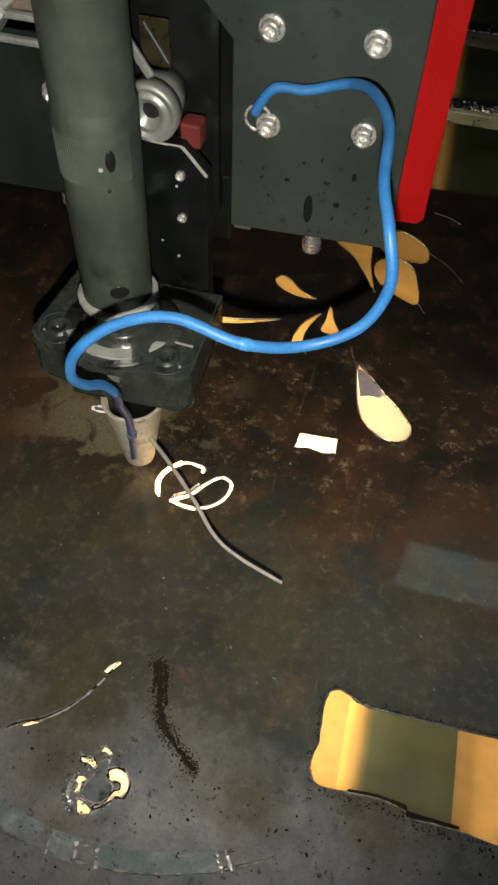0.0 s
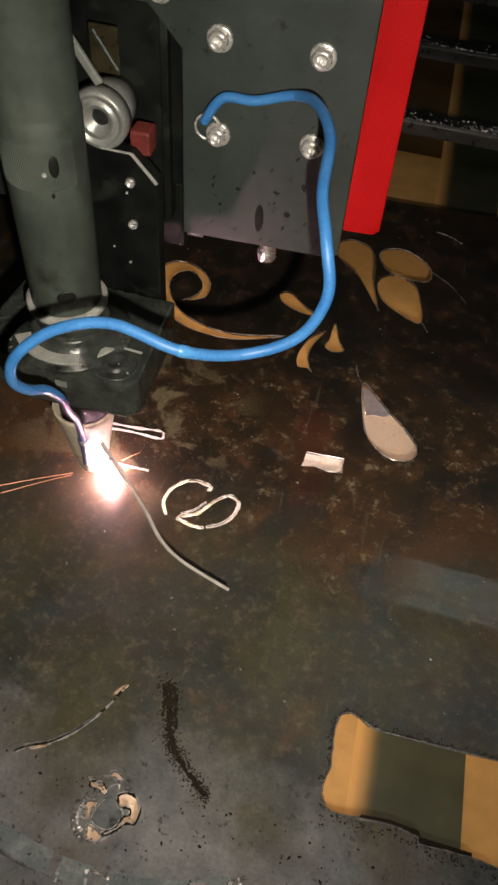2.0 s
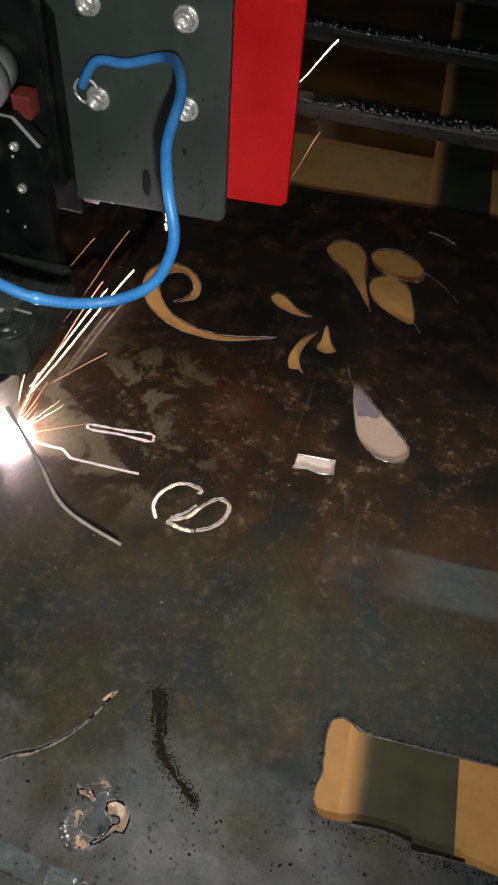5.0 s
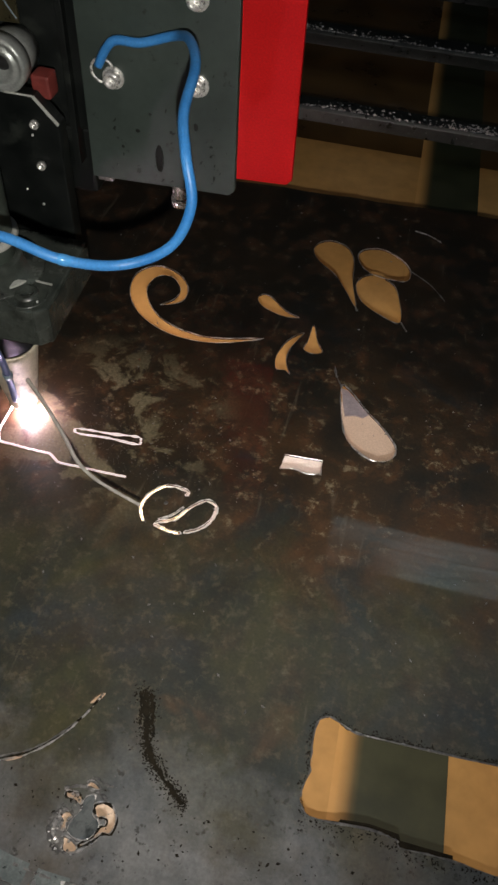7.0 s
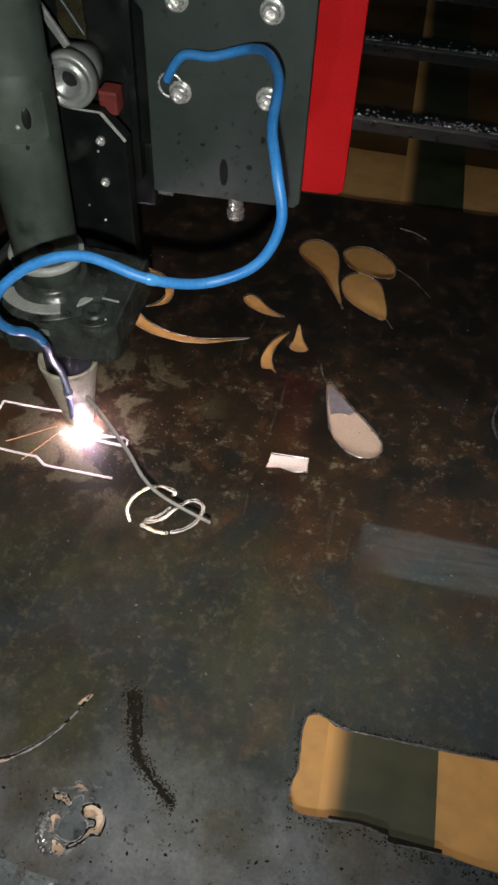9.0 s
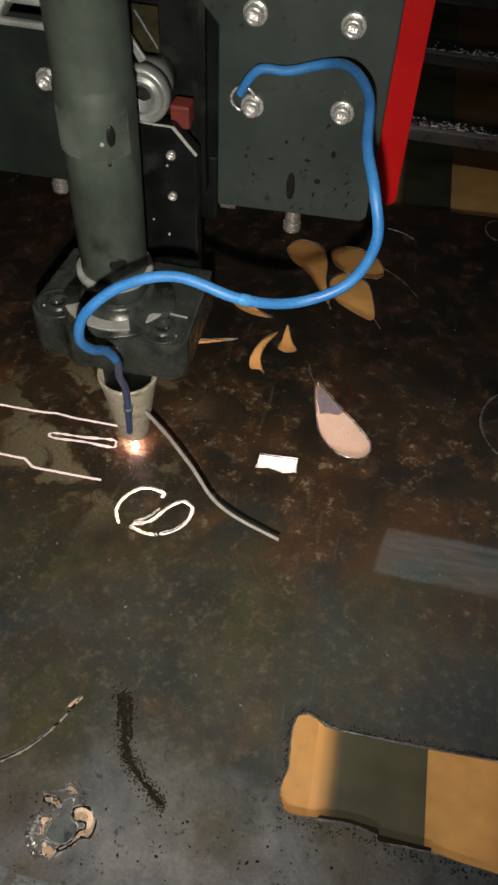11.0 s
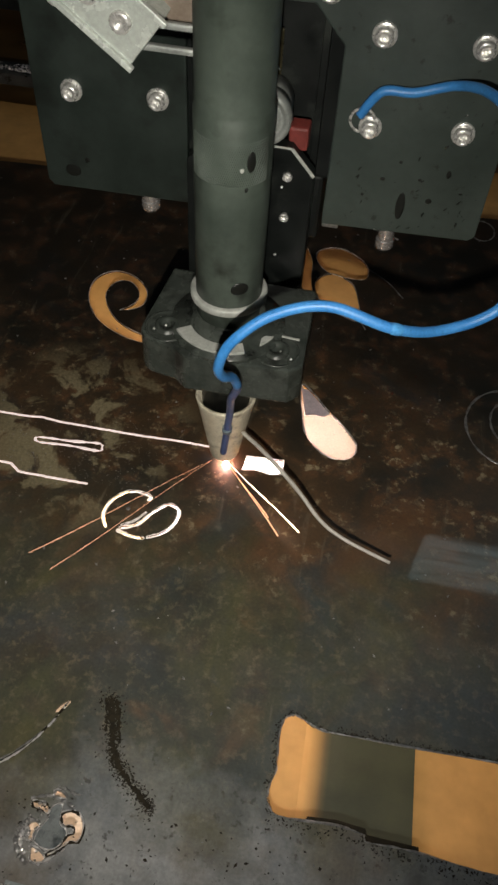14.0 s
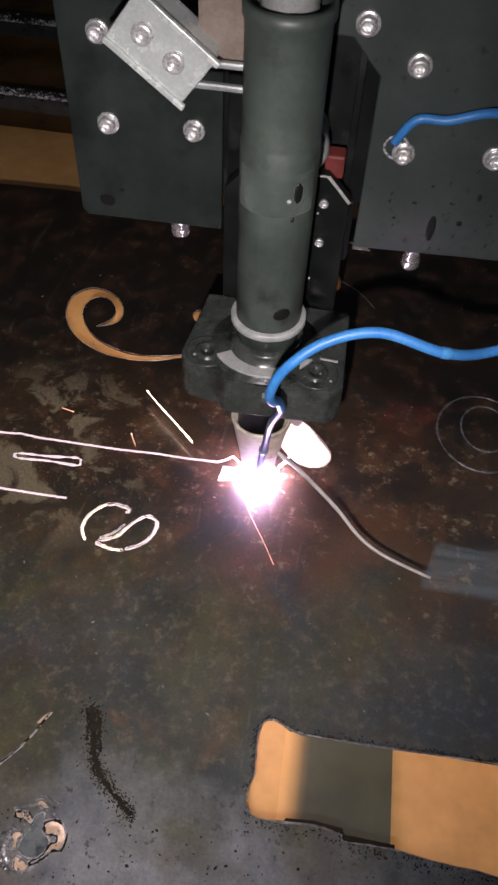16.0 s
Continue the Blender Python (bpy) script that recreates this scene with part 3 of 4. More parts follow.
def sheet_details():
    for i, (name, pts) in enumerate(HOLES.items()):
        bead(smooth_line(pts, 5, True), 0.0007 if name == "spoon" else 0.00042, closed=True, seed=i, jag=0.8, mat=EDGE if name in ("spoon", "upper_leaf", "curl") else DROSS)
    bead([Vector((*p, 0)) for p in TAG], 0.0006, closed=True, jag=0.6)
    bead(smooth_line(WINDOW, 5, True), 0.0005, closed=True, jag=0.95, seed=9, mat=DROSS)
    bead(smooth_line(mm((204, -147), (218, -150.6), (243, -150.2), (300, -148.4), (352, -146.7)), 12), 0.0004, "cut_glint", EDGE, jag=0.95, seed=19, label="bright bare cut edge")
    # lilac slug added in the tip of the spoon opening
    tip = mm((153, 159), (160, 158), (171, 146), (183, 134), (178, 128), (170, 129), (162, 126), (159, 136))
    part("cut_slug", prism_bm(tip, 0.0008, 0.0002, "xy"), LILAC, sheet, "lilac steel slug").location = (0, 0, -0.0030)
    # open strokes of the S shape
    for k, lp in enumerate(SLOTS):
        bead(lp, 0.00045, "kerf", KERF, closed=True, jag=0.8, seed=20 + k, label="bright ragged edge of an open kerf")
    part("slag_drop", lathe_bm([(0, 0.0012), (0.0014, 0.0008), (0.0018, 0), (0, -0.0005)], 10), DROSS, sheet).location = (0.038, -0.008, 0)
    bead(smooth_line(SLOT, 6, True), 0.0010, "kerf", SLIT_GLOW, closed=True, seed=31, jag=0.7, label="outline of a short slot, with arc light from below added as glow")
    # black strip that stands in for the shade under the front lip of the opening
    lip = [(211, -210), (232, -208.5), (248.5, -210), (250.2, -214), (284, -214), (284, -208.3), (251.8, -208.0), (250.5, -204.6), (232, -203.2), (214, -205)]
    part("lip_shade", prism_bm(mm(*lip), 0.0012, 0.0002, "xy"), SOOT_SHADE, sheet, "black strip standing in for the shade under the front lip of the opening").location = (0, 0, -0.0034)
    # arc stroke with two silvery edges
    for off, m_ in ((0.0, DROSS), (-0.0018, SOOT_SHADE), (-0.0036, EDGE)):
        bead(smooth_line([(x + 0.3 * off, y + off, 0) for x, y in mm((-8, -227), (-2, -222), (12, -215), (27, -201), (38, -184), (45, -168))], 9), 0.00055, "kerf", m_, jag=0.8, seed=int(-off * 1e4) + 3)
    # ragged gear-shaped outline
    rnd = random.Random(12)
    at_gear = lambda x, y: Vector((0.0625 + x, -0.2445 + y, 0))
    for k, pts in enumerate(GEAR):
        bead(smooth_line(pts, 4, True), 0.0006, "dross_ring", SOOT_SHADE if k in (0, 3) else DROSS, closed=True, jag=0.8, seed=70 + k, label="ragged burnt cut edge")
        bead([q + Vector((-0.0007, 0.0007, 0)) for q in smooth_line(pts, 4, True)], 0.00042, "cut_glint", EDGE, closed=True, jag=0.95, seed=90 + k, label="bright bare cut edge")
    isle = smooth_line(mm((54, -253), (55, -246), (58, -240), (57.5, -234), (63, -230.5), (65, -241), (70, -244), (71, -248), (67, -255), (60, -256)), 4, True)
    part("grey_island", prism_bm([(q.x, q.y) for q in isle], 0.0005, 0.0002, "xy"), ISLE, sheet, "grey wet island within the gear shape")
    bead(isle, 0.0007, "dross_ring", EDGE, closed=True, jag=0.9, seed=82, label="ragged silvery dross edge")
    for k, pts in enumerate((mm((53, -243), (46, -243), (42.5, -248), (42, -253), (44, -258), (48, -263), (54, -266)), mm((60, -265.5), (66, -261), (73, -254)), mm((43, -231), (50, -228), (57, -227), (66, -229), (71, -231)),
                             mm((46, -246), (45, -252), (47, -258), (51, -261)), mm((57, -221), (62, -221), (69, -223), (74, -222.5)))):
        bead(smooth_line(pts, 6), (0.0011, 0.0007, 0.0008, 0.0010, 0.0007)[k], "dross_ring", DROSS if k % 2 == 0 else EDGE, jag=0.85, seed=84 + k, label="ragged silvery dross arc")
    for k in range(26):
        a, r = rnd.uniform(2.1, 4.5), rnd.uniform(0.0125, 0.0195)
        d = part("slag_drop", lathe_bm([(0, 0.0014), (0.0010, 0.0010), (0.0015, 0), (0, -0.0006)], 8), EDGE if k % 2 else DROSS, sheet, smooth=True)
        d.matrix_basis = Matrix.Translation((0.0625 + r * math.cos(a), -0.247 + r * math.sin(a), 0)) @ Matrix.Scale(rnd.uniform(0.35, 0.8), 4)
    # round groove with weld-like knots at the front
    cx, cy, R = 0.060, -0.065, 0.2245
    arcline = lambda r, a0, a1, n: [Vector((cx + r * math.cos(a), cy + r * math.sin(a), 0)) for a in np.linspace(radians(a0), radians(a1), n)]
    for a0, a1, r0, r1 in ((236, 264.5, 0.013, 0.0), (266, 271.5, 0.0125, -0.0015), (274, 293.5, 0.0115, 0.0)):
        o = [(p.x, p.y) for p in arcline(R - r0, a0, a1, 24)] + [(p.x, p.y) for p in reversed(arcline(R - r1, a0, a1, 24))]
        part("worn_band", prism_bm(o, 0.0003, 0, "xy"), BAND, sheet, "pale wet strip in the round groove").location = (0, 0, 0.0001)
    bead(arcline(R, 244, 302, 70), 0.0009, "groove_edge", DROSS, jag=0.8, seed=51, label="shallow ragged round groove edge")
    bead(arcline(R - 0.0095, 262, 296, 50), 0.0008, "groove_edge", DROSS, jag=0.8, seed=52)
    for a in (266, 270.5, 274, 293, 294.5):
        bead([Vector((cx + (R - 0.010 + 0.0115 * u) * math.cos(radians(a + 0.6 * u)), cy + (R - 0.010 + 0.0115 * u) * math.sin(radians(a + 0.6 * u)), 0)) for u in np.linspace(0, 1, 8)], 0.0014, "groove_knot", EDGE, jag=0.8, seed=int(a))
    # thin scratches and open hairline cuts
    for k, (pts, r) in enumerate(((mm((195, 347), (218, 330), (236, 307)), 0.0006), (mm((194, 419), (210, 415), (224, 406)), 0.0009), (mm((196, 262), (203, 250)), 0.0005),
                                  (mm((143, 183), (147, 170), (154, 158)), 0.0009), (mm((149, 272), (151, 266)), 0.0013))):
        bead(smooth_line(pts, 6), r, "hairline_cut", DROSS if k != 1 else EDGE, jag=0.7, seed=60 + k)
    for rx, ry, x, y, w in ((0.041, 0.046, 0.345, 0.152, 0.0010), (0.022, 0.028, 0.348, 0.158, 0.0009), (0.014, 0.019, 0.316, 0.448, 0.0009)):
        bead([Vector((x + rx * math.cos(a), y + ry * math.sin(a), 0)) for a in np.linspace(0, 6.1, 60)], w, "ring_scratch", DROSS, closed=True, jag=0.6, seed=int(rx * 1e4), label="faint grey ring mark")
    # soot smear
    rnd = random.Random(3)
    line = smooth_line(mm((72, -160), (78, -176), (84, -192), (95, -205), (117, -222)), 10)
    spots = []
    for k, p in enumerate(line):
        u = k / len(line)
        for _ in range(45):
            w = (0.0042 - 0.0030 * u) * rnd.choice((0.3, 0.5, 0.8, 1.3))
            spots.append((p.x + rnd.gauss(0.0012 * math.sin(8 * u), w), p.y + rnd.gauss(0, 0.003), 0.00004, rnd.choice((0.0002, 0.0003, 0.0004, 0.0006)), rnd.uniform(0, 6), 1.6, 0.2))
    for dx, w, seed, end in ((0.0, 0.0024, 41, 1.0), (0.0046, 0.0018, 42, 0.45), (-0.0036, 0.0013, 43, 0.35)):
        core = line[:max(4, int(end * len(line)))]
        rr = random.Random(seed)
        wid = [rr.uniform(0.35, 1.25) for _ in range(60)]
        part("soot_streak", sweep_bm([q + Vector((dx + rr.gauss(0, 0.0004), rr.gauss(0, 0.0004), 0)) for q in core], lambda u: w * wid[int(u * 59)] * (1.1 - 0.45 * u), 6, flat=0.06), SOOT_SHADE, sheet, "black crumbly soot streak")
    grit("soot_smear", spots, SOOT_SHADE, sheet, "black crumbly soot smear")
    # burnt crumbs round the opening
    spots = []
    sides = [math.dist(WINDOW[i], WINDOW[(i + 1) % len(WINDOW)]) for i in range(len(WINDOW))]
    for k in range(1300):
        i = rnd.choices(range(len(WINDOW)), sides)[0]
        (x0, y0), (x1, y1) = WINDOW[i], WINDOW[(i + 1) % len(WINDOW)]
        u = rnd.random()
        low = y0 < -0.19 and y1 < -0.19
        out = abs(rnd.gauss(0, 0.0045 if low else 0.0016)) + 0.0006
        x, y = x0 + (x1 - x0) * u, y0 + (y1 - y0) * u
        x, y = (x, y - out) if low else ((x, y + out) if y0 > -0.153 else (x - out, y))
        spots.append((x, y, 0.00004, rnd.choice((0.0002, 0.0003, 0.0004, 0.0006)), rnd.uniform(0, 6), 1.6, 0.25))
    grit("rim_soot", spots, SOOT_SHADE, sheet, "black burnt crumbs round the opening")
    # dark pits over the worn front
    spots = []
    for k in range(330):
        x, y = rnd.uniform(-0.02, 0.42), -0.225 - abs(rnd.gauss(0, 0.04))
        spots.append((x, y, 0.00004, rnd.choice((0.0003, 0.0005, 0.0007, 0.0011)) * rnd.uniform(0.6, 1.1), rnd.uniform(0, 6), rnd.uniform(0.7, 1.8), 0.1))
    grit("scale_pitting", spots, SOOT_SHADE, sheet, "small black pits in the worn scale")
    # loose slag grains
    spots = []
    for _ in range(420):
        x, y = rnd.uniform(-0.3, 0.45), rnd.uniform(-0.32, 0.44)
        if not (0.18 < x < 0.44 and -0.22 < y < -0.14):
            spots.append((x, y, 0.0, rnd.choice((0.0004, 0.0005, 0.0006, 0.0010)), rnd.uniform(0, 6), 1.5, 0.6))
    grit("slag_grit", spots, DROSS, sheet, "tiny grey slag grains")
    # spatter round the fresh cuts
    spots = []
    for _ in range(700):
        x, y = rnd.gauss(-0.02, 0.05), rnd.gauss(0.04, 0.022)
        spots.append((x, y, 0.0, rnd.choice((0.0002, 0.0003, 0.0005)), rnd.uniform(0, 6), 1.2, 0.7))
    grit("fresh_spatter", spots, DROSS, sheet, "fine grey spatter beside the cuts")
    # bright grains that stand in for wet glints on the slats behind
    spots = []
    for y, w in ((0.655, 0.035), (0.885, 0.045)):
        heaps = [rnd.uniform(-0.5, 0.6) for _ in range(16)]
        for k in range(1900):
            d = abs(rnd.gauss(0, 0.011)) if k % 3 else abs(rnd.gauss(0, 0.0012))
            x = rnd.gauss(rnd.choice(heaps), 0.030) if k % 3 else rnd.uniform(-0.5, 0.6)
            spots.append((x, y + 0.0035 + min(d, w - 0.016), 0.0, rnd.choice((0.0004, 0.0006, 0.0010, 0.0018)), rnd.uniform(0, 6), 1.6, rnd.uniform(0.3, 1.4)))
    grit("slat_glints", spots, EDGE, table, "bright grains on the slats standing in for wet glints")


sheet_details()

# ---------------------------------------------------------------- the cutting head
head = empty("plasma_cutter", "black plasma cutting head with torch tube, clamp and blue hose", "machine head")


def screw(x, y, z, parent, rot=(90, 0, 0), r=0.0058, name="screw", washer=True):
    """Socket head screw with washer, its axis along the local z."""
    bm = lathe_bm([(0, 0.0), (r, 0.0), (r, r * 0.95), (r * 0.88, r * 1.15), (r * 0.52, r * 1.15), (r * 0.46, r * 0.55), (0, r * 0.5)], 28)
    if washer:
        lathe_bm([(r * 1.32, -0.0002), (r * 1.32, 0.0012), (r * 1.25, 0.0016), (r * 0.9, 0.0016)], 28, bm)
    return place(part(name, bm, CHROME, parent, "bright zinc socket screw with washer", True), x, y, z, *rot)


def build_head():
    # two black face plates with rounded lower corners
    def face_plate(pts, label, mat=BLACK):
        return place(part("face_plate", prism_bm(pts, 0.006, 0.0012), mat, head, label), 0, 0.088, 0)
    face_plate([(0.050, 0.183), (0.156, 0.187), (0.160, 0.191), (0.161, 0.56), (0.004, 0.56), (0.004, 0.332), (0.030, 0.332), (0.050, 0.31)], "dusty black steel face plate")
    face_plate([(-0.050, 0.183), (-0.050, 0.31), (-0.030, 0.332), (0.002, 0.332), (0.002, 0.56), (-0.160, 0.56), (-0.159, 0.186), (-0.155, 0.181)], "darker black steel face plate", BLACKER)
    for x, z in ((0.073, 0.320), (0.133, 0.320), (0.0735, 0.262), (0.133, 0.266), (0.038, 0.341), (-0.038, 0.341), (-0.131, 0.258), (-0.070, 0.260), (-0.132, 0.319)):
        screw(x, 0.088, z, head)
    for x, z, w, h in ((0.1035, 0.207, 0.0032, 0.0110), (0.122, 0.214, 0.0022, 0.0022), (0.088, 0.226, 0.0018, 0.0014), (0.131, 0.236, 0.0016, 0.0030), (0.098, 0.240, 0.0012, 0.0012),
                       (0.142, 0.223, 0.0013, 0.0010), (0.113, 0.229, 0.0014, 0.0012), (0.076, 0.212, 0.0013, 0.0012), (-0.138, 0.196, 0.0060, 0.0050), (-0.126, 0.206, 0.0020, 0.0020)):
        bm = bmesh.new()
        bmesh.ops.create_uvsphere(bm, u_segments=12, v_segments=7, radius=1)
        sm = part("oil_smudge", bm, OIL, head, "black oil smudge", True)
        sm.matrix_basis = Matrix.Translation((x, 0.0880, z)) @ Matrix.Diagonal((w, 0.0003, h, 1))
    rnd = random.Random(17)
    vs, fs = [], []
    for _ in range(38):
        x, z, g = rnd.uniform(0.066, 0.156), 0.19 + abs(rnd.gauss(0, 0.035)), rnd.choice((0.0005, 0.0007, 0.0010, 0.0014))
        n, a = len(vs), rnd.uniform(0.6, 1.5)
        for k in range(7):
            b, rad = k * 0.8976, g * rnd.uniform(0.5, 1.0)
            u, w = 1.9 * rad * math.cos(b), 0.7 * rad * math.sin(b)
            vs.append((x + u * math.cos(a) - w * math.sin(a), 0.0878, z + u * math.sin(a) + w * math.cos(a)))
        vs.append((x, 0.0874, z))
        fs += [(n + k, n + (k + 1) % 7, n + 7) for k in range(7)]
    me = bpy.data.meshes.new("oil_spatter")
    me.from_pydata(vs, [], fs)
    me.materials.append(OIL)
    spat = new("oil_spatter", me)
    spat.parent = head
    tagged(spat, "black oil spatter on the face plate", kind="stuff")
    # carriage behind the plates
    part("carriage", box_bm(-0.150, 0.118, 0.095, 0.20, 0.215, 0.56, 0.003), DARK, head, "dark oily carriage body")
    # dark block added so the tray does not show below the carriage
    part("carriage", box_bm(-0.050, 0.047, 0.100, 0.19, 0.160, 0.214, 0.003), DARK, head, "dark block added below the carriage to close the gap")
    part("slide_rail", box_bm(-0.046, -0.036, 0.085, 0.1, 0.17, 0.56, 0.001), DARK, head)
    part("slide_rail", box_bm(0.036, 0.041, 0.089, 0.1, 0.19, 0.33, 0.0008), DARK, head)
    for x, y, z in ((0.100, 0.145, 0.143), (-0.093, 0.130, 0.156)):
        b = part("guide_pin", lathe_bm([(0, -0.012), (0.0062, -0.012), (0.0075, -0.010), (0.0075, -0.004), (0.0065, -0.003), (0.0065, 0.012), (0.009, 0.012), (0.009, 0.09), (0, 0.09)], 24), TURNED, head, "bright steel guide pin end")
        place(b, x, y, z)
    place(part("pin_foot", box_bm(-0.006, 0.006, -0.004, 0.004, -0.003, 0.003, 0.001), DROSS, head), 0.056, 0.1, 0.178)
    # red cover plate
    place(part("red_cover", prism_bm([(0.118, 0.118), (0.121, 0.115), (0.176, 0.118), (0.181, 0.123), (0.178, 0.62), (0.112, 0.62)], 0.006, 0.001), RED, head, "bright red painted cover plate"), 0, 0.222, 0)
    # torch
    torch = part("torch_tube", lathe_bm([(0, 0.10), (0.0215, 0.10), (0.0215, 0.172), (0.0222, 0.173), (0.0231, 0.309), (0.0224, 0.311), (0.0222, 0.313), (0.0226, 0.374),
                                         (0.0240, 0.376), (0.0240, 0.382), (0.0205, 0.383), (0.0205, 0.362), (0, 0.362)], 64), TUBE, head, "greasy grey-green torch tube", True)
    part("torch_lead", lathe_bm([(0, 0.36), (0.0150, 0.36), (0.0150, 0.60), (0, 0.60)], 32), COLLAR, torch, "pale grey torch lead", True)
    # knurled band and smudges
    bm = bmesh.new()
    for i in range(44):
        a = radians(-152 + i * 3.0)
        for j in range(18):
            aa, h = a + (0.026 if j % 2 else 0), 0.274 + 0.0015 * j
            rad = lambda k: 0.0231 - 0.00004 * (j - 9) / 9 + k
            tip = bm.verts.new((rad(0.00022) * math.cos(aa), rad(0.00022) * math.sin(aa), h))
            rim = [bm.verts.new((rad(-0.0003) * math.cos(aa + da), rad(-0.0003) * math.sin(aa + da), h + dz)) for da, dz in ((0.024, 0), (0, 0.0013), (-0.024, 0), (0, -0.0013))]
            for k in range(4):
                bm.faces.new((rim[k], rim[(k + 1) % 4], tip))
    part("knurl", bm, TUBE, torch, "knurled grip band")
    for ang, z, w, h in ((-52, 0.288, 0.0028, 0.0065), (-62, 0.200, 0.006, 0.005), (-58, 0.271, 0.0012, 0.0016)):
        a = radians(ang)
        bm = bmesh.new()
        bmesh.ops.create_uvsphere(bm, u_segments=14, v_segments=8, radius=1)
        s = part("grease_spot", bm, OIL, torch, "black grease smudge", True)
        s.matrix_basis = Matrix.Translation((0.0229 * math.cos(a), 0.0229 * math.sin(a), z)) @ Matrix.Rotation(a, 4, "Z") @ Matrix.Diagonal((0.0009, w, h, 1))
    bm = bmesh.new()
    bmesh.ops.create_uvsphere(bm, u_segments=12, v_segments=8, radius=0.0014)
    place(part("paint_fleck", bm, COLLAR, torch, "", True), 0.0095, -0.0212, 0.284)
    part("tube_collar", lathe_bm([(0.0221, 0.1790), (0.0255, 0.1790), (0.0259, 0.1798), (0.0259, 0.1830), (0.0252, 0.184), (0.0221, 0.184)], 56), COLLAR, head, "pale grey plastic ring", True)
    part("torch_body", lathe_bm([(0, 0.055), (0.0185, 0.055), (0.0185, 0.10), (0.021, 0.104), (0.021, 0.135), (0, 0.135)], 40), DARK, head, "", True)
    part("shield_cap", lathe_bm([(0, 0.0085), (0.0062, 0.0085), (0.0068, 0.0075), (0.0100, 0.0075), (0.0116, 0.0088), (0.0124, 0.0115), (0.0134, 0.019), (0.0218, 0.070), (0.0236, 0.078),
                                 (0.0234, 0.0805), (0.0212, 0.080), (0.0192, 0.074), (0, 0.074)], 56), CAP, head, "scorched pale conical shield cap", True)
    # clamp block with two sunk bolts
    arc = lambda cx, cy, r, a0, a1, n=7: [(cx + r * math.cos(radians(a)), cy + r * math.sin(radians(a))) for a in np.linspace(a0, a1, n)]
    outline = [(0.058, -0.030), (0.056, 0.05), (-0.052, 0.05)] + arc(-0.044, -0.016, 0.014, 175, 265) + [(-0.030, -0.033), (-0.022, -0.040), (0.050, -0.037)]
    block = place(part("clamp_block", prism_bm(outline, 0.032, 0.002, "xy"), BLOCK, head, "oily dark steel clamp block"), 0, 0, 0.120)
    for x, y in ((0.038, -0.020), (-0.040, -0.014)):
        s = part("sunk_bolt", lathe_bm([(0.0158, 0.0), (0.0158, 0.0012), (0.0146, 0.0014), (0.0138, 0.0004), (0.0088, 0.0003), (0.0086, 0.0026), (0.0076, 0.0032), (0.0046, 0.0032), (0.0042, 0.001), (0, 0.001)], 32), BLOCK, block, "oily sunk socket bolt", True)
        s.location = (x, y, 0.0315)
    part("clamp_ring", lathe_bm([(0.0212, 0.1515), (0.0400, 0.1515), (0.0403, 0.1525), (0.0398, 0.1542), (0.0270, 0.1550), (0.0262, 0.1640), (0.0245, 0.1660), (0.0212, 0.1660)], 56), BLOCK, head, "", True)
    bm = prism_bm([(0.041 * math.cos(radians(a)), 0.041 * math.sin(radians(a))) for a in range(-142, -60, 6)] + [(0.030 * math.cos(radians(a)), 0.030 * math.sin(radians(a))) for a in range(-62, -143, -6)], 0.002, 0.0003, "xy")
    place(part("shim", bm, COLLAR, head, "pale worn shim plate"), 0, 0.006, 0.1545)
    bm = prism_bm([(0.038 * math.cos(radians(a)), 0.038 * math.sin(radians(a))) for a in range(-46, -23, 4)] + [(0.0335 * math.cos(radians(a)), 0.0335 * math.sin(radians(a))) for a in (-32, -38)], 0.002, 0.0003, "xy")
    place(part("shim", bm, COLLAR, head, "pale worn shim corner"), 0, 0.006, 0.1545)
    # bright beads that stand in for glints in the oily bolt wells and on the bracket
    rnd = random.Random(8)
    for x, y, z in [(0.038 + rnd.uniform(-0.011, 0.011), -0.020 + rnd.uniform(-0.011, 0.011), 0.1530) for _ in range(5)] + [(-0.040 + rnd.uniform(-0.01, 0.01), -0.014 + rnd.uniform(-0.01, 0.01), 0.1530) for _ in range(3)] + \
            [(rnd.uniform(0.01, 0.041), 0.0565, rnd.uniform(0.165, 0.235)) for _ in range(3)]:
        bm = bmesh.new()
        bmesh.ops.create_icosphere(bm, subdivisions=2, radius=rnd.uniform(0.0006, 0.0012))
        place(part("glint_bead", bm, CHROME, head, "bright bead standing in for a glint on oily metal", True), x, y, z)
    place(part("split_pin", box_bm(-0.016, 0.016, -0.0007, 0.0007, -0.0006, 0.0006, 0.0003), COLLAR, head), 0.036, -0.006, 0.1535, 0, 0, -4)
    part("block_label", prism_bm([(0.0, -0.005), (0.008, -0.005), (0.008, 0.0), (0.0, 0.0)], 0.0006, 0.0001, "xz"), STEEL, head).location = (0.004, -0.0406, 0.146)
    # bracket that holds the clamp, with chamfered shoulders
    place(part("bracket", prism_bm([(-0.043, 0.129), (0.043, 0.129), (0.043, 0.238), (0.027, 0.256), (-0.027, 0.256), (-0.043, 0.238)], 0.012, 0.0012), DARK, head, "dark oily steel bracket"), 0, 0.057, 0)
    place(part("bracket_edge", box_bm(-0.0011, 0.0011, -0.0006, 0.0006, -0.012, 0.012, 0.0004), COLLAR, head, "worn bright edge"), 0.0352, 0.0570, 0.2472, 0, -41.6, 0)
    place(part("bracket_edge", box_bm(-0.010, 0.010, -0.0006, 0.0006, -0.0006, 0.0006, 0.0003), COLLAR, head), 0.017, 0.0570, 0.2562)
    for z in (0.237, 0.206):
        screw(0.026, 0.057, z, head, r=0.0032, washer=False)
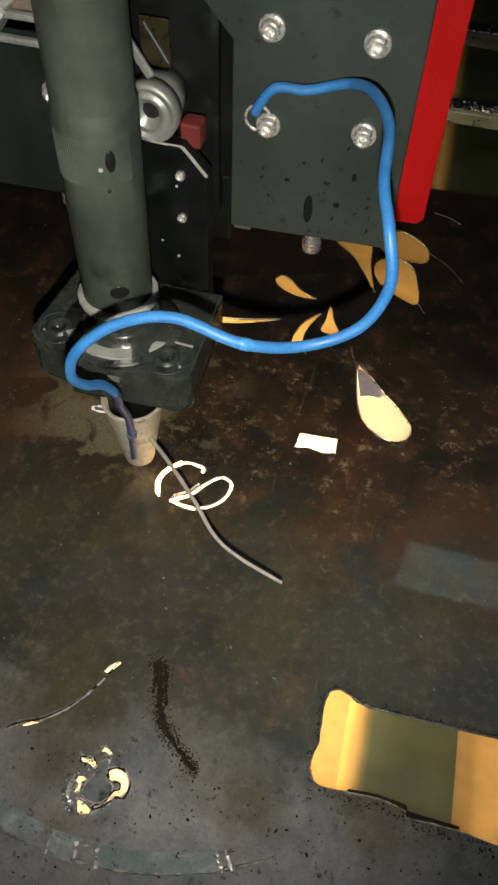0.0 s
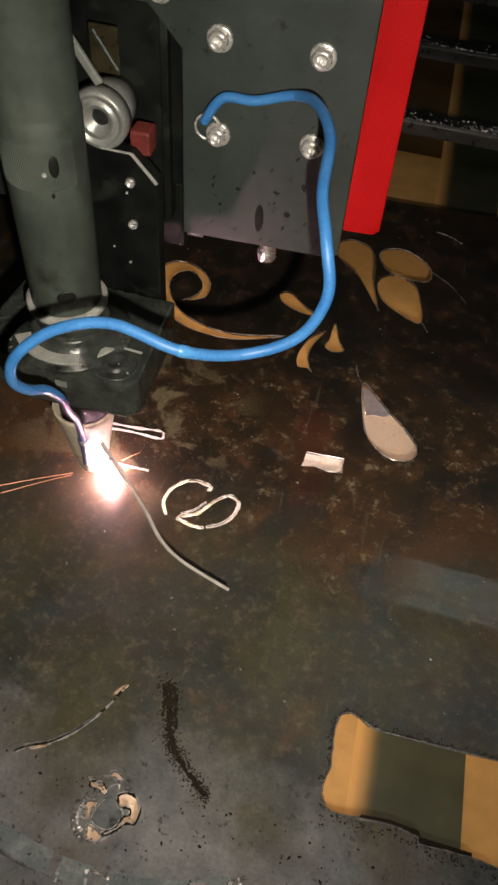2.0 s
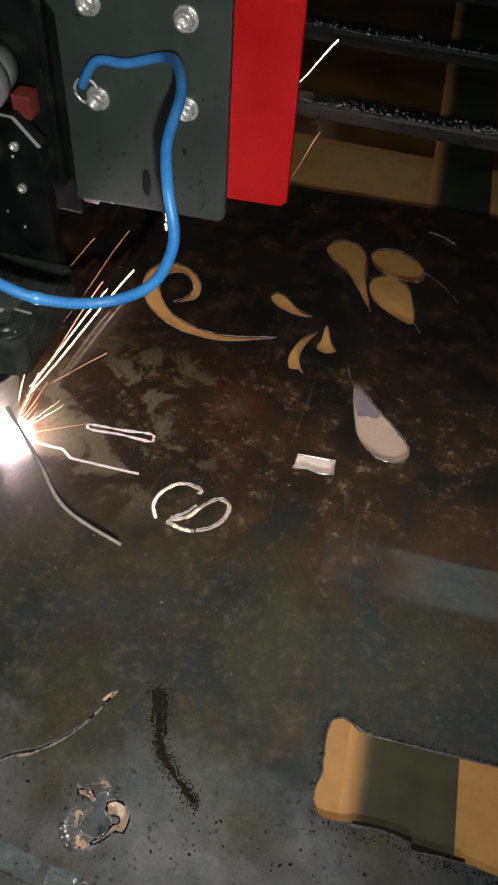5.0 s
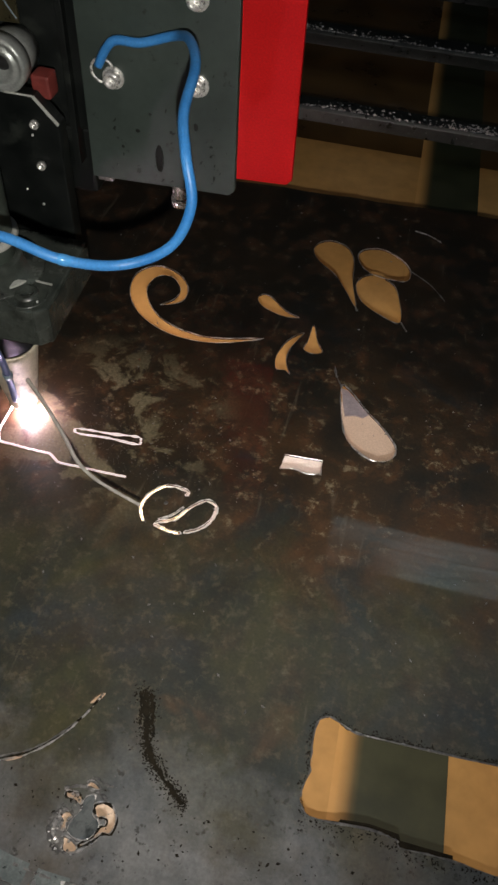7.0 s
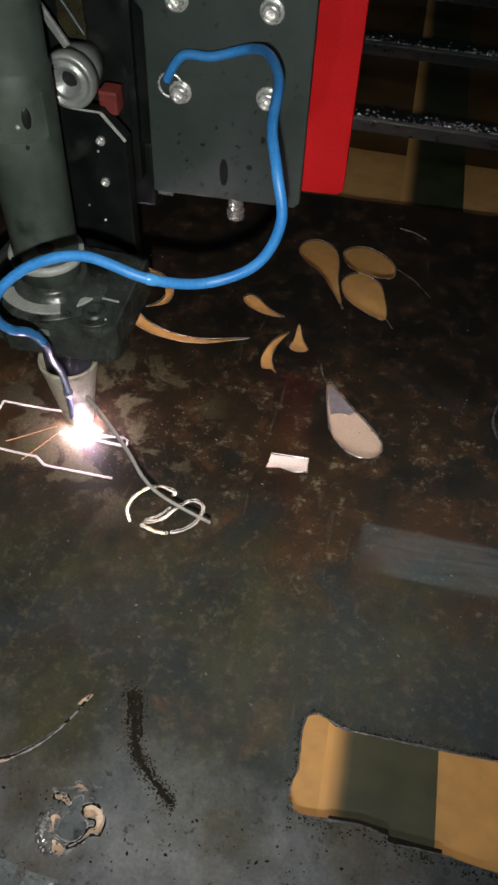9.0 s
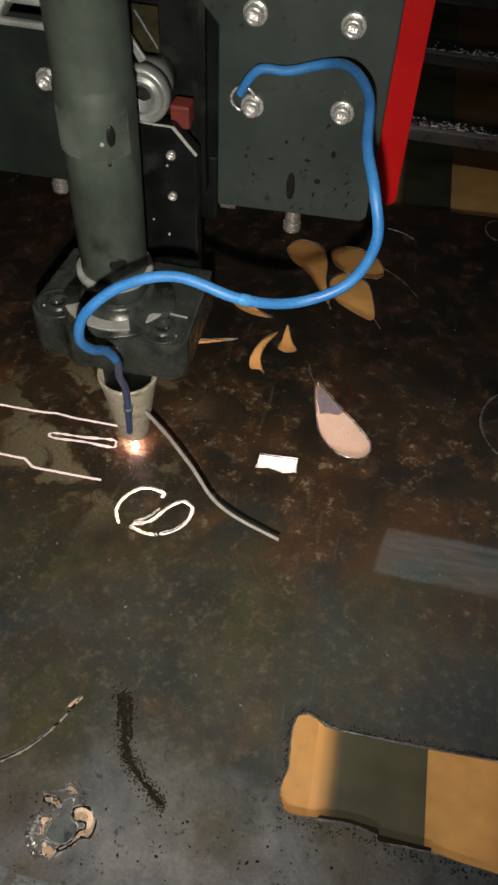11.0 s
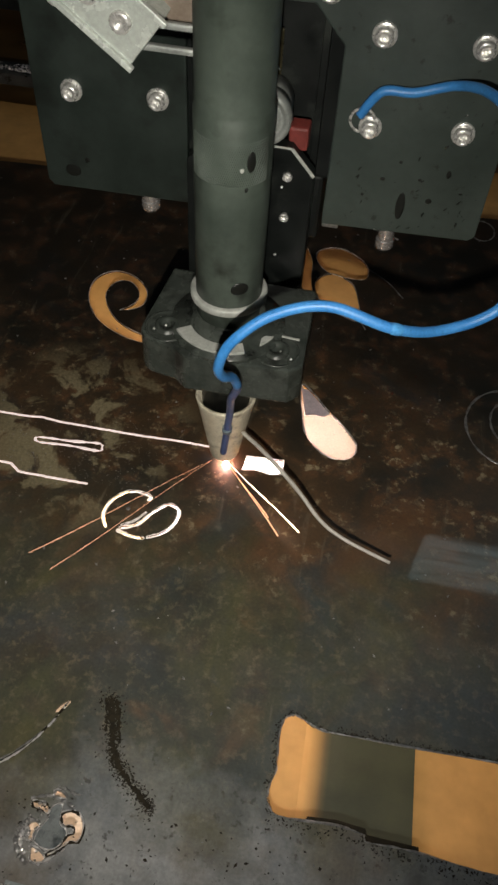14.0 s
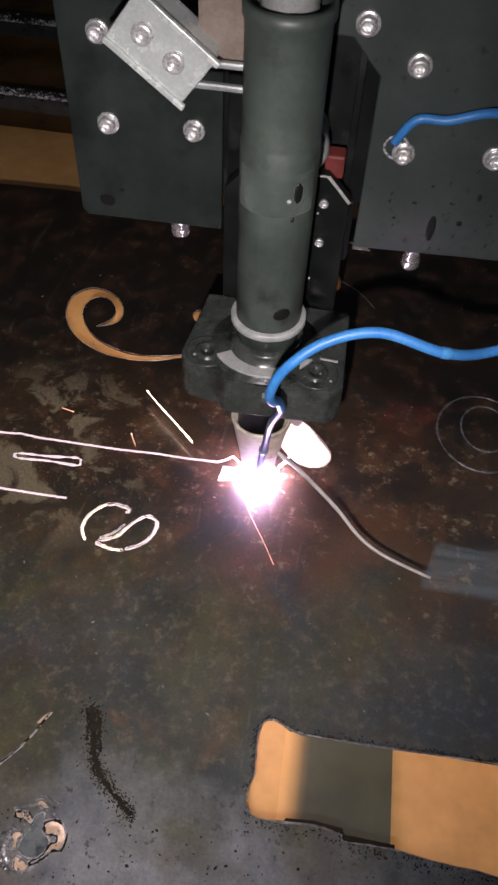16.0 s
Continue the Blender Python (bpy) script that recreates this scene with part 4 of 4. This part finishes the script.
    # roller with a tension arm, and a red block
    r = part("roller", lathe_bm([(0, -0.022), (0.0185, -0.022), (0.0185, -0.004), (0.0178, -0.003), (0.0178, 0.0), (0.0215, 0.001), (0.0215, 0.011), (0.0200, 0.013), (0.0170, 0.013), (0.0162, 0.0105), (0.0135, 0.0105), (0.0128, 0.0125), (0.0100, 0.0125), (0.0090, 0.0095), (0.0072, 0.0095), (0.0068, 0.004), (0, 0.004)], 48), STEEL, head, "grey steel roller", True)
    r.matrix_basis = pose(0.0065, 0.068, 0.273, 90, 0, 0) @ Matrix.Scale(0.86, 4)
    part("hub", lathe_bm([(0.0066, 0.0042), (0.0060, 0.0062), (0.0035, 0.0066), (0, 0.0048)], 24), SOCKET, r, "dark oily hub", True)
    arm = part("tension_arm", box_bm(-0.0026, 0.0026, -0.0015, 0.0015, -0.006, 0.026, 0.001), STEEL, head, "thin bright tension arm")
    place(arm, 0.006, 0.060, 0.300, 0, -34, 0)
    part("red_block", box_bm(0.023, 0.036, 0.066, 0.08, 0.250, 0.266, 0.002), REDDULL, head, "dull red plastic block")
    # plate and pale diagonal bar that stand in for a soft glare streak
    plate = place(part("brass_glare_plate", box_bm(-0.009, 0.009, -0.001, 0.001, -0.014, 0.014, 0.0006), BRASS, head, "dull brass plate standing in for a soft glare"), 0.004, 0.0835, 0.304)
    place(part("glare_streak", box_bm(-0.0005, 0.0005, -0.0006, 0.0006, -0.013, 0.013, 0.0004), CLEAR, plate, "pale bar standing in for a glare streak"), 0.001, -0.0013, 0.0, 0, -33, 0)
    # silvery limit-switch box on the other side, tilted
    boxm = pose(-0.066, -0.010, 0.359, 0, 38, 0)
    sw = part("switch_box", box_bm(-0.022, 0.028, -0.004, 0.022, -0.015, 0.015, 0.002), SWITCH, head, "silvery tilted limit-switch box")
    sw.matrix_basis = boxm
    for x in (-0.008, 0.012):
        s = part("screw", lathe_bm([(0, 0), (0.0058, 0), (0.0058, 0.0016), (0.0048, 0.0024), (0.0026, 0.0024), (0.0022, 0.001), (0, 0.001)], 24), CHROME, sw, "", True)
        place(s, x, -0.004, 0.0, 90, 0, 0)
    for z in (0.0155, -0.0155):
        place(part("lip", box_bm(-0.022, 0.030, -0.0065, -0.003, -0.0015, 0.0015, 0.0006), SWITCH, sw), 0, 0, z)
    for z in (0.336, 0.348):
        part("switch_lever", box_bm(-0.052, -0.020, -0.004, 0.0, z - 0.0018, z + 0.0018, 0.0012), STEEL, head, "thin steel lever")
    part("switch_back", box_bm(-0.048, -0.022, 0.004, 0.03, 0.346, 0.385, 0.003), UMBER, head, "brown plastic switch body")
    # unseen glowing panel on an arm, above and beside the head, added for the band reflected in the sheet
    part("panel_arm", box_bm(0.14, 0.40, 0.413, 0.43, 0.70, 0.73, 0.002), DARK, head)
    part("arm_post", box_bm(0.13, 0.15, 0.19, 0.43, 0.55, 0.73, 0.002), DARK, head)
    part("reflected_panel", box_bm(0.288, 0.80, 0.40, 0.412, 0.645, 0.785, 0.002), PANEL, head, "unseen cool-white panel added to be reflected in the sheet")
    # blue hose
    hose_pts = [(2.1, -15, 25.6), (6, -21.7, 62.8), (9.7, -31.6, 97.2), (13, -47, 126), (19.2, -60.3, 152.1), (18.3, -73.9, 175.4), (16, -90, 191.6), (15.1, -100.9,
                210.5), (22.2, -102.3, 231.8), (41.8, -93.8, 247.9), (70.2, -88, 255.3), (105.3, -87.5, 247.1), (132.4, -69.9, 236.2), (158.8, -59.7, 246.8), (169.8,
                -52.7, 271.3), (164, -42, 294.3), (155.9, -18.2, 304.6), (151.3, 20.1, 311.5), (138.2, 53.4, 310), (121.4, 78.7, 300), (96.9, 81.3, 291), (77.5, 81.5,
                288.9), (65.7, 81.7, 271.5)]
    line = smooth_line([(x / 1000, y / 1000, z / 1000) for x, y, z in hose_pts], 9)
    part("blue_hose", sweep_bm(line[38:], 0.0030, 18), BLUE, head, "glossy blue plastic hose", True)
    # lower run of the hose in a darker blue
    part("hose_end", sweep_bm(line[:39], 0.0028, 16), DUSK, head, "dusky blue end of the hose", True)
    # sleeve added where a highlight sits on the hose
    part("hose_bright_spot", sweep_bm(line[98:102], lambda u: 0.0034 - 0.0010 * (2 * u - 1) ** 4, 18), SKY, head, "pale blue sleeve standing in for the bright spot on the hose", True)
    bm = sweep_bm([Vector((0.068 + 0.008 * math.cos(a), 0.083, 0.268 + 0.008 * math.sin(a))) for a in np.linspace(0.3, 4.6, 20)], 0.0009, 8)
    part("hose_clip", bm, CHROME, head, "small bright wire clip", True)
    part("hose_tie", lathe_bm([(0.0031, -0.0030), (0.0038, -0.0030), (0.0038, 0.0030), (0.0031, 0.0030)], 20), CLEAR, head, "", True).matrix_basis = pose(0.006, -0.0217, 0.0628, 13, 6)
    # pale stiff wire
    wpts = [(17, -13, 52), (40, -35, 57), (68, -62, 57), (88, -82, 53), (108, -92, 49), (142, -100, 43)]
    wl = smooth_line([(x / 1000, y / 1000, z / 1000) for x, y, z in wpts], 8)
    part("stiff_wire", sweep_bm(wl, lambda u: 0.0017 - 0.0005 * u, 10), CLAY, head, "pale stiff probe wire", True)


build_head()


def glow_blob(name, r, mat, label, seed):
    rnd = random.Random(seed)
    bm = bmesh.new()
    bmesh.ops.create_icosphere(bm, subdivisions=3, radius=r)
    for v in bm.verts:
        n = noise.noise(v.co * (2.2 / r) + Vector((seed, 0, 0)))
        v.co *= 1 + 0.2 * n
        v.co.z *= 0.75
    return part(name, bm, mat, head, label, True)


arc_glare = glow_blob("arc_glare", 0.0034, STRONG, "dazzling pink-white plasma arc at the shield cap", 5)
arc_core = glow_blob("arc_core", 0.0064, ARC, "white-pink plasma arc under the shield cap", 2)
arc_flare = glow_blob("arc_flare", 0.0185, FLARE, "wide white-hot flare of the plasma arc", 7)

arc_violet = glow_blob("arc_flare", 0.0180, VIOLET, "wide violet-white flare of the plasma arc", 9)
pierce = part("pierce_fire", lathe_bm([(0, -0.016), (0.005, -0.012), (0.0055, 0.004), (0.003, 0.014), (0, 0.016)], 16), PIERCE, head, "yellow fire of the first piercing below the sheet", True)
arc_plume = part("arc_plume", lathe_bm([(0, -0.016), (0.004, -0.012), (0.0045, 0.004), (0.003, 0.014), (0, 0.016)], 16), PLUME, head, "pink-white plasma jet below the sheet", True)

arc_pilot = glow_blob("arc_pilot", 0.0017, PILOT, "faint pink glow under the shield cap", 11)
embers = [part("kerf_ember", sweep_bm(smooth_line(pts, 7), rad, 8), EMBER, sheet, "glowing hot edge of the fresh kerf", True)
          for pts, rad in ((mm((33, 8), (24, -2), (20.5, -14), (24, -26)), 0.0019), (mm((40, -28), (49, -21), (57, -9)), 0.0011), (mm((36, -30), (46, -32), (55, -32)), 0.0011))]

# the cuts that the torch opens as it goes: short pieces that rise out of the sheet behind it, given glow for arc light
# in the slit
CUTS = []


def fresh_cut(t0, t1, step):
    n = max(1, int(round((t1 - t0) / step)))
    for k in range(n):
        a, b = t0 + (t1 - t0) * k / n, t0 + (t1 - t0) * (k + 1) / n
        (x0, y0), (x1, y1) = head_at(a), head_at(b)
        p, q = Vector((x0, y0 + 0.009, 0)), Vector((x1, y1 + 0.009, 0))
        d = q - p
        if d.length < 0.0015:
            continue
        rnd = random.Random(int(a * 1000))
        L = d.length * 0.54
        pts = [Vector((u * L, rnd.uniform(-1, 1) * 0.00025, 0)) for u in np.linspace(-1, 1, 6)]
        ob = part("fresh_kerf", sweep_bm(pts, 0.0011, 6, flat=0.4), SLIT_GLOW, sheet, "fresh kerf, with arc light from below added as glow")
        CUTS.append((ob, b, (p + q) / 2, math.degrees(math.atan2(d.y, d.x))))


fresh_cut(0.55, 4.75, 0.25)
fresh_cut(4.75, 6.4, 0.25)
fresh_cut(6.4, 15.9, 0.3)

# sparks: seconds, from x, y to x, y in millimetres over the sheet, height, thickness, hot
FLIGHTS = [
    (1.0, -30, -30, -120, -105, 0.010, 0.5, 0), (1.0, -30, -25, -95, -120, 0.012, 0.5, 0), (1.0, 10, 10, 60, 60, 0.015, 0.8, 1), (1.0, 5, 20, 40, 85, 0.02, 0.6, 0),
    (1.5, -22, -23, 20, -294, 0.012, 0.6, 0), (1.5, -24, -23, 26, -279, 0.012, 0.5, 0), (1.5, -20, -30, 12, -270, 0.012, 0.5, 0), (1.5, 30, 41, 126, 130, 0.012, 1.1, 1),
    (1.5, -32, -24, -73, -88, 0.012, 0.35, 0), (1.5, -8, -25, -6, -65, 0.012, 0.4, 0), (1.5, 30, 20, 105, 22, 0.004, 0.4, 0),
    (2.0, -55, -20, -150, -72, 0.01, 0.7, 0), (2.0, -55, -22, -150, -88, 0.01, 0.6, 0),
    (2.5, -60, -25, -45, -240, 0.012, 0.6, 0), (2.5, -62, -25, -70, -250, 0.012, 0.6, 0), (2.5, -64, -25, -95, -250, 0.012, 0.6, 0), (2.5, -62, -25, -28, -170, 0.012, 0.4, 0),
    (2.5, -64, -25, -120, -240, 0.012, 0.5, 0), (3.0, -70, -20, -68, -60, 0.01, 0.6, 1), (3.0, -72, -20, -90, -50, 0.01, 0.4, 0),
    (5.0, -118, 50, -86, 238, 0.012, 1.2, 1), (5.0, -119, 50, -109, 212, 0.012, 0.9, 0), (5.0, -119, 60, -100, 200, 0.014, 0.9, 1), (5.0, -125, 147, -113, 298, 0.012, 0.4, 0),
    (5.0, -150, 225, -143, 275, 0.012, 0.4, 0), (5.0, -15, 673, 16, 825, 0.012, 1.4, 1), (5.0, 26, 454, 40, 564, 0.012, 0.6, 0), (5.0, -112, 60, -70, 120, 0.012, 0.5, 0),
    (7.5, -67, 63, -12, 84, 0.012, 0.8, 1), (7.5, -12, 84, 118, 128, 0.012, 1.1, 1), (7.5, 118, 128, 247, 169, 0.012, 1.9, 1), (7.5, 118, 102, 261, 123, 0.012, 1.4, 1), (7.5, 186, 132, 294, 146, 0.012, 0.9, 1),
    (7.5, 213, 205, 290, 237, 0.012, 1.2, 1), (7.5, 247, 169, 310, 186, 0.012, 1.8, 1), (7.5, -12, 68, 50, 82, 0.012, 0.9, 0), (7.5, 40, 76, 200, 84, 0.006, 0.5, 0), (7.5, 160, 66, 290, 78, 0.006, 0.6, 0), (7.5, -81, -5, -68, -80, 0.012, 1.2, 1),
    (7.5, -90, 10, -96, -60, 0.012, 1.0, 0), (7.5, -65, -24, -66, 0, 0.012, 1.0, 0),
    (8.5, -68, 50, -115, -20, 0.012, 0.5, 0), (8.5, -140, 106, -128, 78, 0.012, 0.8, 1), (9.0, -60, 40, -95, 15, 0.012, 0.5, 0), (9.0, -55, 35, -75, 0, 0.012, 0.5, 0),
    (12.0, 36, 40, -45, -75, 0.012, 0.5, 0), (12.0, 38, 40, -20, -70, 0.012, 0.5, 0), (12.0, 36, 42, -60, -55, 0.012, 0.4, 0), (12.0, 40, 36, 2, -130, 0.012, 0.4, 0),
    (14.0, 106, 50, 160, -15, 0.012, 0.9, 0), (14.0, 108, 48, 175, -8, 0.012, 0.7, 1), (14.0, 108, 46, 150, 0, 0.012, 0.9, 0), (14.0, 95, 45, -20, -70, 0.012, 0.35, 0), (14.0, 95, 45, 0, -80, 0.012, 0.3, 0),
    (14.5, 130, 52, 256, 87, 0.012, 1.0, 1), (14.5, 130, 50, 311, 97, 0.012, 0.8, 1), (14.5, 140, 50, 152, -1, 0.012, 0.9, 0), (14.5, 247, 115, 321, 144, 0.012, 0.6, 1), (14.5, 157, 35, 247, -1, 0.012, 0.4, 0),
    (14.5, 180, 45, 293, 12, 0.012, 0.45, 0), (14.5, 118, 45, 39, -63, 0.012, 0.35, 0), (14.5, 72, 58, 76, 105, 0.012, 0.5, 0), (14.5, 72, 60, 52, 50, 0.012, 0.7, 1),
    (15.0, 118, 60, 70, 85, 0.012, 0.5, 0), (15.5, 130, 62, 70, 105, 0.012, 1.0, 0), (15.5, 128, 66, 75, 120, 0.012, 0.7, 0), (15.5, 128, 58, 66, 88, 0.012, 0.6, 0),
    (16.0, 36, 132, 90, 78, 0.012, 1.0, 1), (16.0, -33, 95, -21, 92, 0.012, 1.0, 0), (16.0, 43, 65, 36, 78, 0.012, 0.9, 0), (16.0, 147, 25, 178, -30, 0.012, 0.4, 0),
]


def spark_streaks():
    made = []
    for t, x0, y0, x1, y1, z, w, hot in FLIGHTS:
        a, b = Vector((x0, y0, z * 1000)) / 1000, Vector((x1, y1, z * 1000)) / 1000
        L = (b - a).length / 2
        w *= 0.00045
        pts = [Vector((u * L, 0.002 * math.sin(2.2 * u) * L / 0.1, 0)) for u in np.linspace(-1, 1, 9)]
        ob = part("spark", sweep_bm(pts, lambda u: w * (0.35 + 0.65 * u), 5), WHITEHOT if hot else HOT, None)
        tagged(ob, "thin glowing streak of a white-hot spark" if hot else "thin glowing orange spark streak", "spark", "sparks of the cut")
        made.append((ob, t, (a + b) / 2, b - a))
    return made


sparks = spark_streaks()

# bursts round the torch: seconds, how many, directions from and to in degrees, shortest and longest streak in millimetres, share that is white-hot
BURSTS = [
    (0.8, 10, -20, 80, 8, 34, 0.5), (1.0, 20, -5, 85, 8, 38, 0.7), (1.2, 7, 165, 215, 50, 100, 0.1), (1.5, 7, 0, 360, 6, 18, 0.5), (1.7, 3, 238, 262, 130, 200, 0.1), (2.0, 6, 0, 360, 6, 18, 0.5),
    (2.2, 5, 236, 258, 110, 190, 0.1), (2.4, 6, 250, 285, 100, 170, 0.1), (2.8, 8, 140, 300, 14, 40, 0.5), (3.0, 14, 0, 360, 8, 22, 0.5), (3.1, 14, 0, 360, 8, 24, 0.6), (3.5, 5, 0, 360, 6, 14, 0.6),
    (4.5, 5, 0, 360, 6, 14, 0.6), (5.0, 12, 20, 110, 14, 60, 0.5), (5.6, 6, 30, 110, 20, 70, 0.3), (6.2, 6, 0, 360, 10, 40, 0.3), (6.9, 6, -10, 60, 20, 80, 0.3), (7.3, 12, 0, 360, 14, 50, 0.6),
    (7.5, 34, 0, 360, 16, 58, 0.7), (7.7, 4, 225, 260, 40, 90, 0.3), (9.6, 4, 200, 240, 30, 90, 0.1), (10.4, 5, 0, 360, 10, 30, 0.4), (11.8, 3, 205, 228, 90, 140, 0.0), (13.2, 3, 205, 230, 60, 110, 0.0),
    (14.3, 10, -62, -32, 25, 100, 0.6), (14.5, 6, -120, 60, 8, 26, 0.6), (15.0, 5, 100, 200, 8, 30, 0.4), (15.3, 24, 0, 360, 14, 46, 0.5), (15.5, 6, 0, 360, 8, 20, 0.6), (15.7, 8, 0, 360, 10, 26, 0.6), (16.0, 8, 0, 360, 8, 22, 0.6),
]


def burst_streaks():
    rnd = random.Random(41)
    made = []
    for t, n, a0, a1, short, long, white in BURSTS:
        x, y = head_at(t)
        for _ in range(n):
            a, up, L = radians(rnd.uniform(a0, a1)), radians(rnd.uniform(2, 9 if long > 60 else 42)), rnd.uniform(short, long) / 2000
            d = Vector((math.cos(a) * math.cos(up), math.sin(a) * math.cos(up), math.sin(up)))
            hot = rnd.random() < white
            w, sag = rnd.uniform(0.00012, 0.00028 if L > 0.03 else 0.0004), rnd.uniform(0.0, 0.06) * L
            pts = [Vector((u * L, sag * u * u, 0)) for u in np.linspace(-1, 1, 6)]
            ob = part("spark", sweep_bm(pts, lambda u: w * (1.0 - 0.65 * u), 5), WHITEHOT if hot else HOT, None)
            tagged(ob, "short white-hot spark flying from the torch tip" if hot else "thin orange spark flying from the torch tip", "spark", "sparks of the cut")
            mid = Vector((x + 0.008, y - 0.006, 0.006)) + d * (L + rnd.uniform(0.006, 0.02))
            made.append((ob, t, mid, d * 2 * L))
    return made


sparks += burst_streaks()


# ---------------------------------------------------------------- what moves
def motions():
    walk(head, [(t, pose(x, y, 0)) for t, x, y in HEAD_ROWS])
    core_on = [(2.7, 3.0), (4.75, 7.75), (8.9, 9.3), (9.8, 10.9), (14.35, 16.0)]
    glare_on = [(0.77, 2.62), (3.08, 4.7)]
    flare_on = [(4.75, 5.1), (7.3, 7.8), (15.1, 15.39)]

    def switch(ob, spans, low, high, dx=0.0, dy=-0.003, back=0.0):
        rows = [(0.0, pose(0, back, high))]
        for a, b in spans:
            rows += [(a - 0.07, pose(0, back, high)), (a, pose(dx, dy, low, 0, 0, 20))]
            if b < 16:
                rows += [(b, pose(dx, dy, low, 0, 0, 60)), (b + 0.07, pose(0, back, high))]
        if rows[-1][0] < 16:
            rows.append((16.0, pose(0, back, high) if spans[-1][1] < 16 else pose(dx, dy, low, 0, 0, 60)))
        walk(ob, rows)
    switch(arc_glare, glare_on, 0.0046, 0.045, 0.0165, -0.008)
    switch(arc_core, core_on, 0.002, 0.045, 0.007, -0.007)
    switch(arc_pilot, [(0.62, 0.8), (7.82, 8.95), (9.3, 9.9), (10.9, 14.3)], 0.0020, 0.045, 0.003, -0.0075)
    switch(arc_plume, [(0.1, 16.0)], -0.026, 0.25)
    switch(arc_flare, flare_on, 0.004, 0.25)
    switch(arc_violet, [(15.47, 16.0)], 0.004, 0.31)
    low, high = pose(0, -0.003, -0.026), pose(0, 0, 0.25)
    walk(pierce, [(0.0, low), (0.53, low), (0.6, high), (16.0, high)])
    for ob in embers:
        walk(ob, [(0.0, pose(0, 0, 0)), (0.6, pose(0, 0, 0)), (1.1, pose(0, 0, -0.003)), (16.0, pose(0, 0, -0.003))])
    for ob, t, mid, yaw in CUTS:
        down, up = pose(mid.x, mid.y, -0.0012, 0, 0, yaw), pose(mid.x, mid.y, 0.0, 0, 0, yaw)
        walk(ob, [(0.0, down), (t, down), (t + 0.1, up), (16.0, up)])
    for ob, t, mid, d in sparks:
        yaw, tilt = math.degrees(math.atan2(d.y, d.x)), -math.degrees(math.atan2(d.z, math.hypot(d.x, d.y)))
        at = lambda k, z=0.0: pose(mid.x + d.x * k, mid.y + d.y * k, mid.z + max(0.0, d.z * k) + z, 0, tilt, yaw)
        rest, f = at(0, -0.35), 1 / 30
        rows = [(0.0, rest), (t - 2 * f, rest), (t - f, at(-0.25)), (t, at(0))]
        if t < 16:
            rows += [(t + f, at(0.25)), (t + 2 * f, rest), (16.0, rest)]
        walk(ob, rows)


motions()
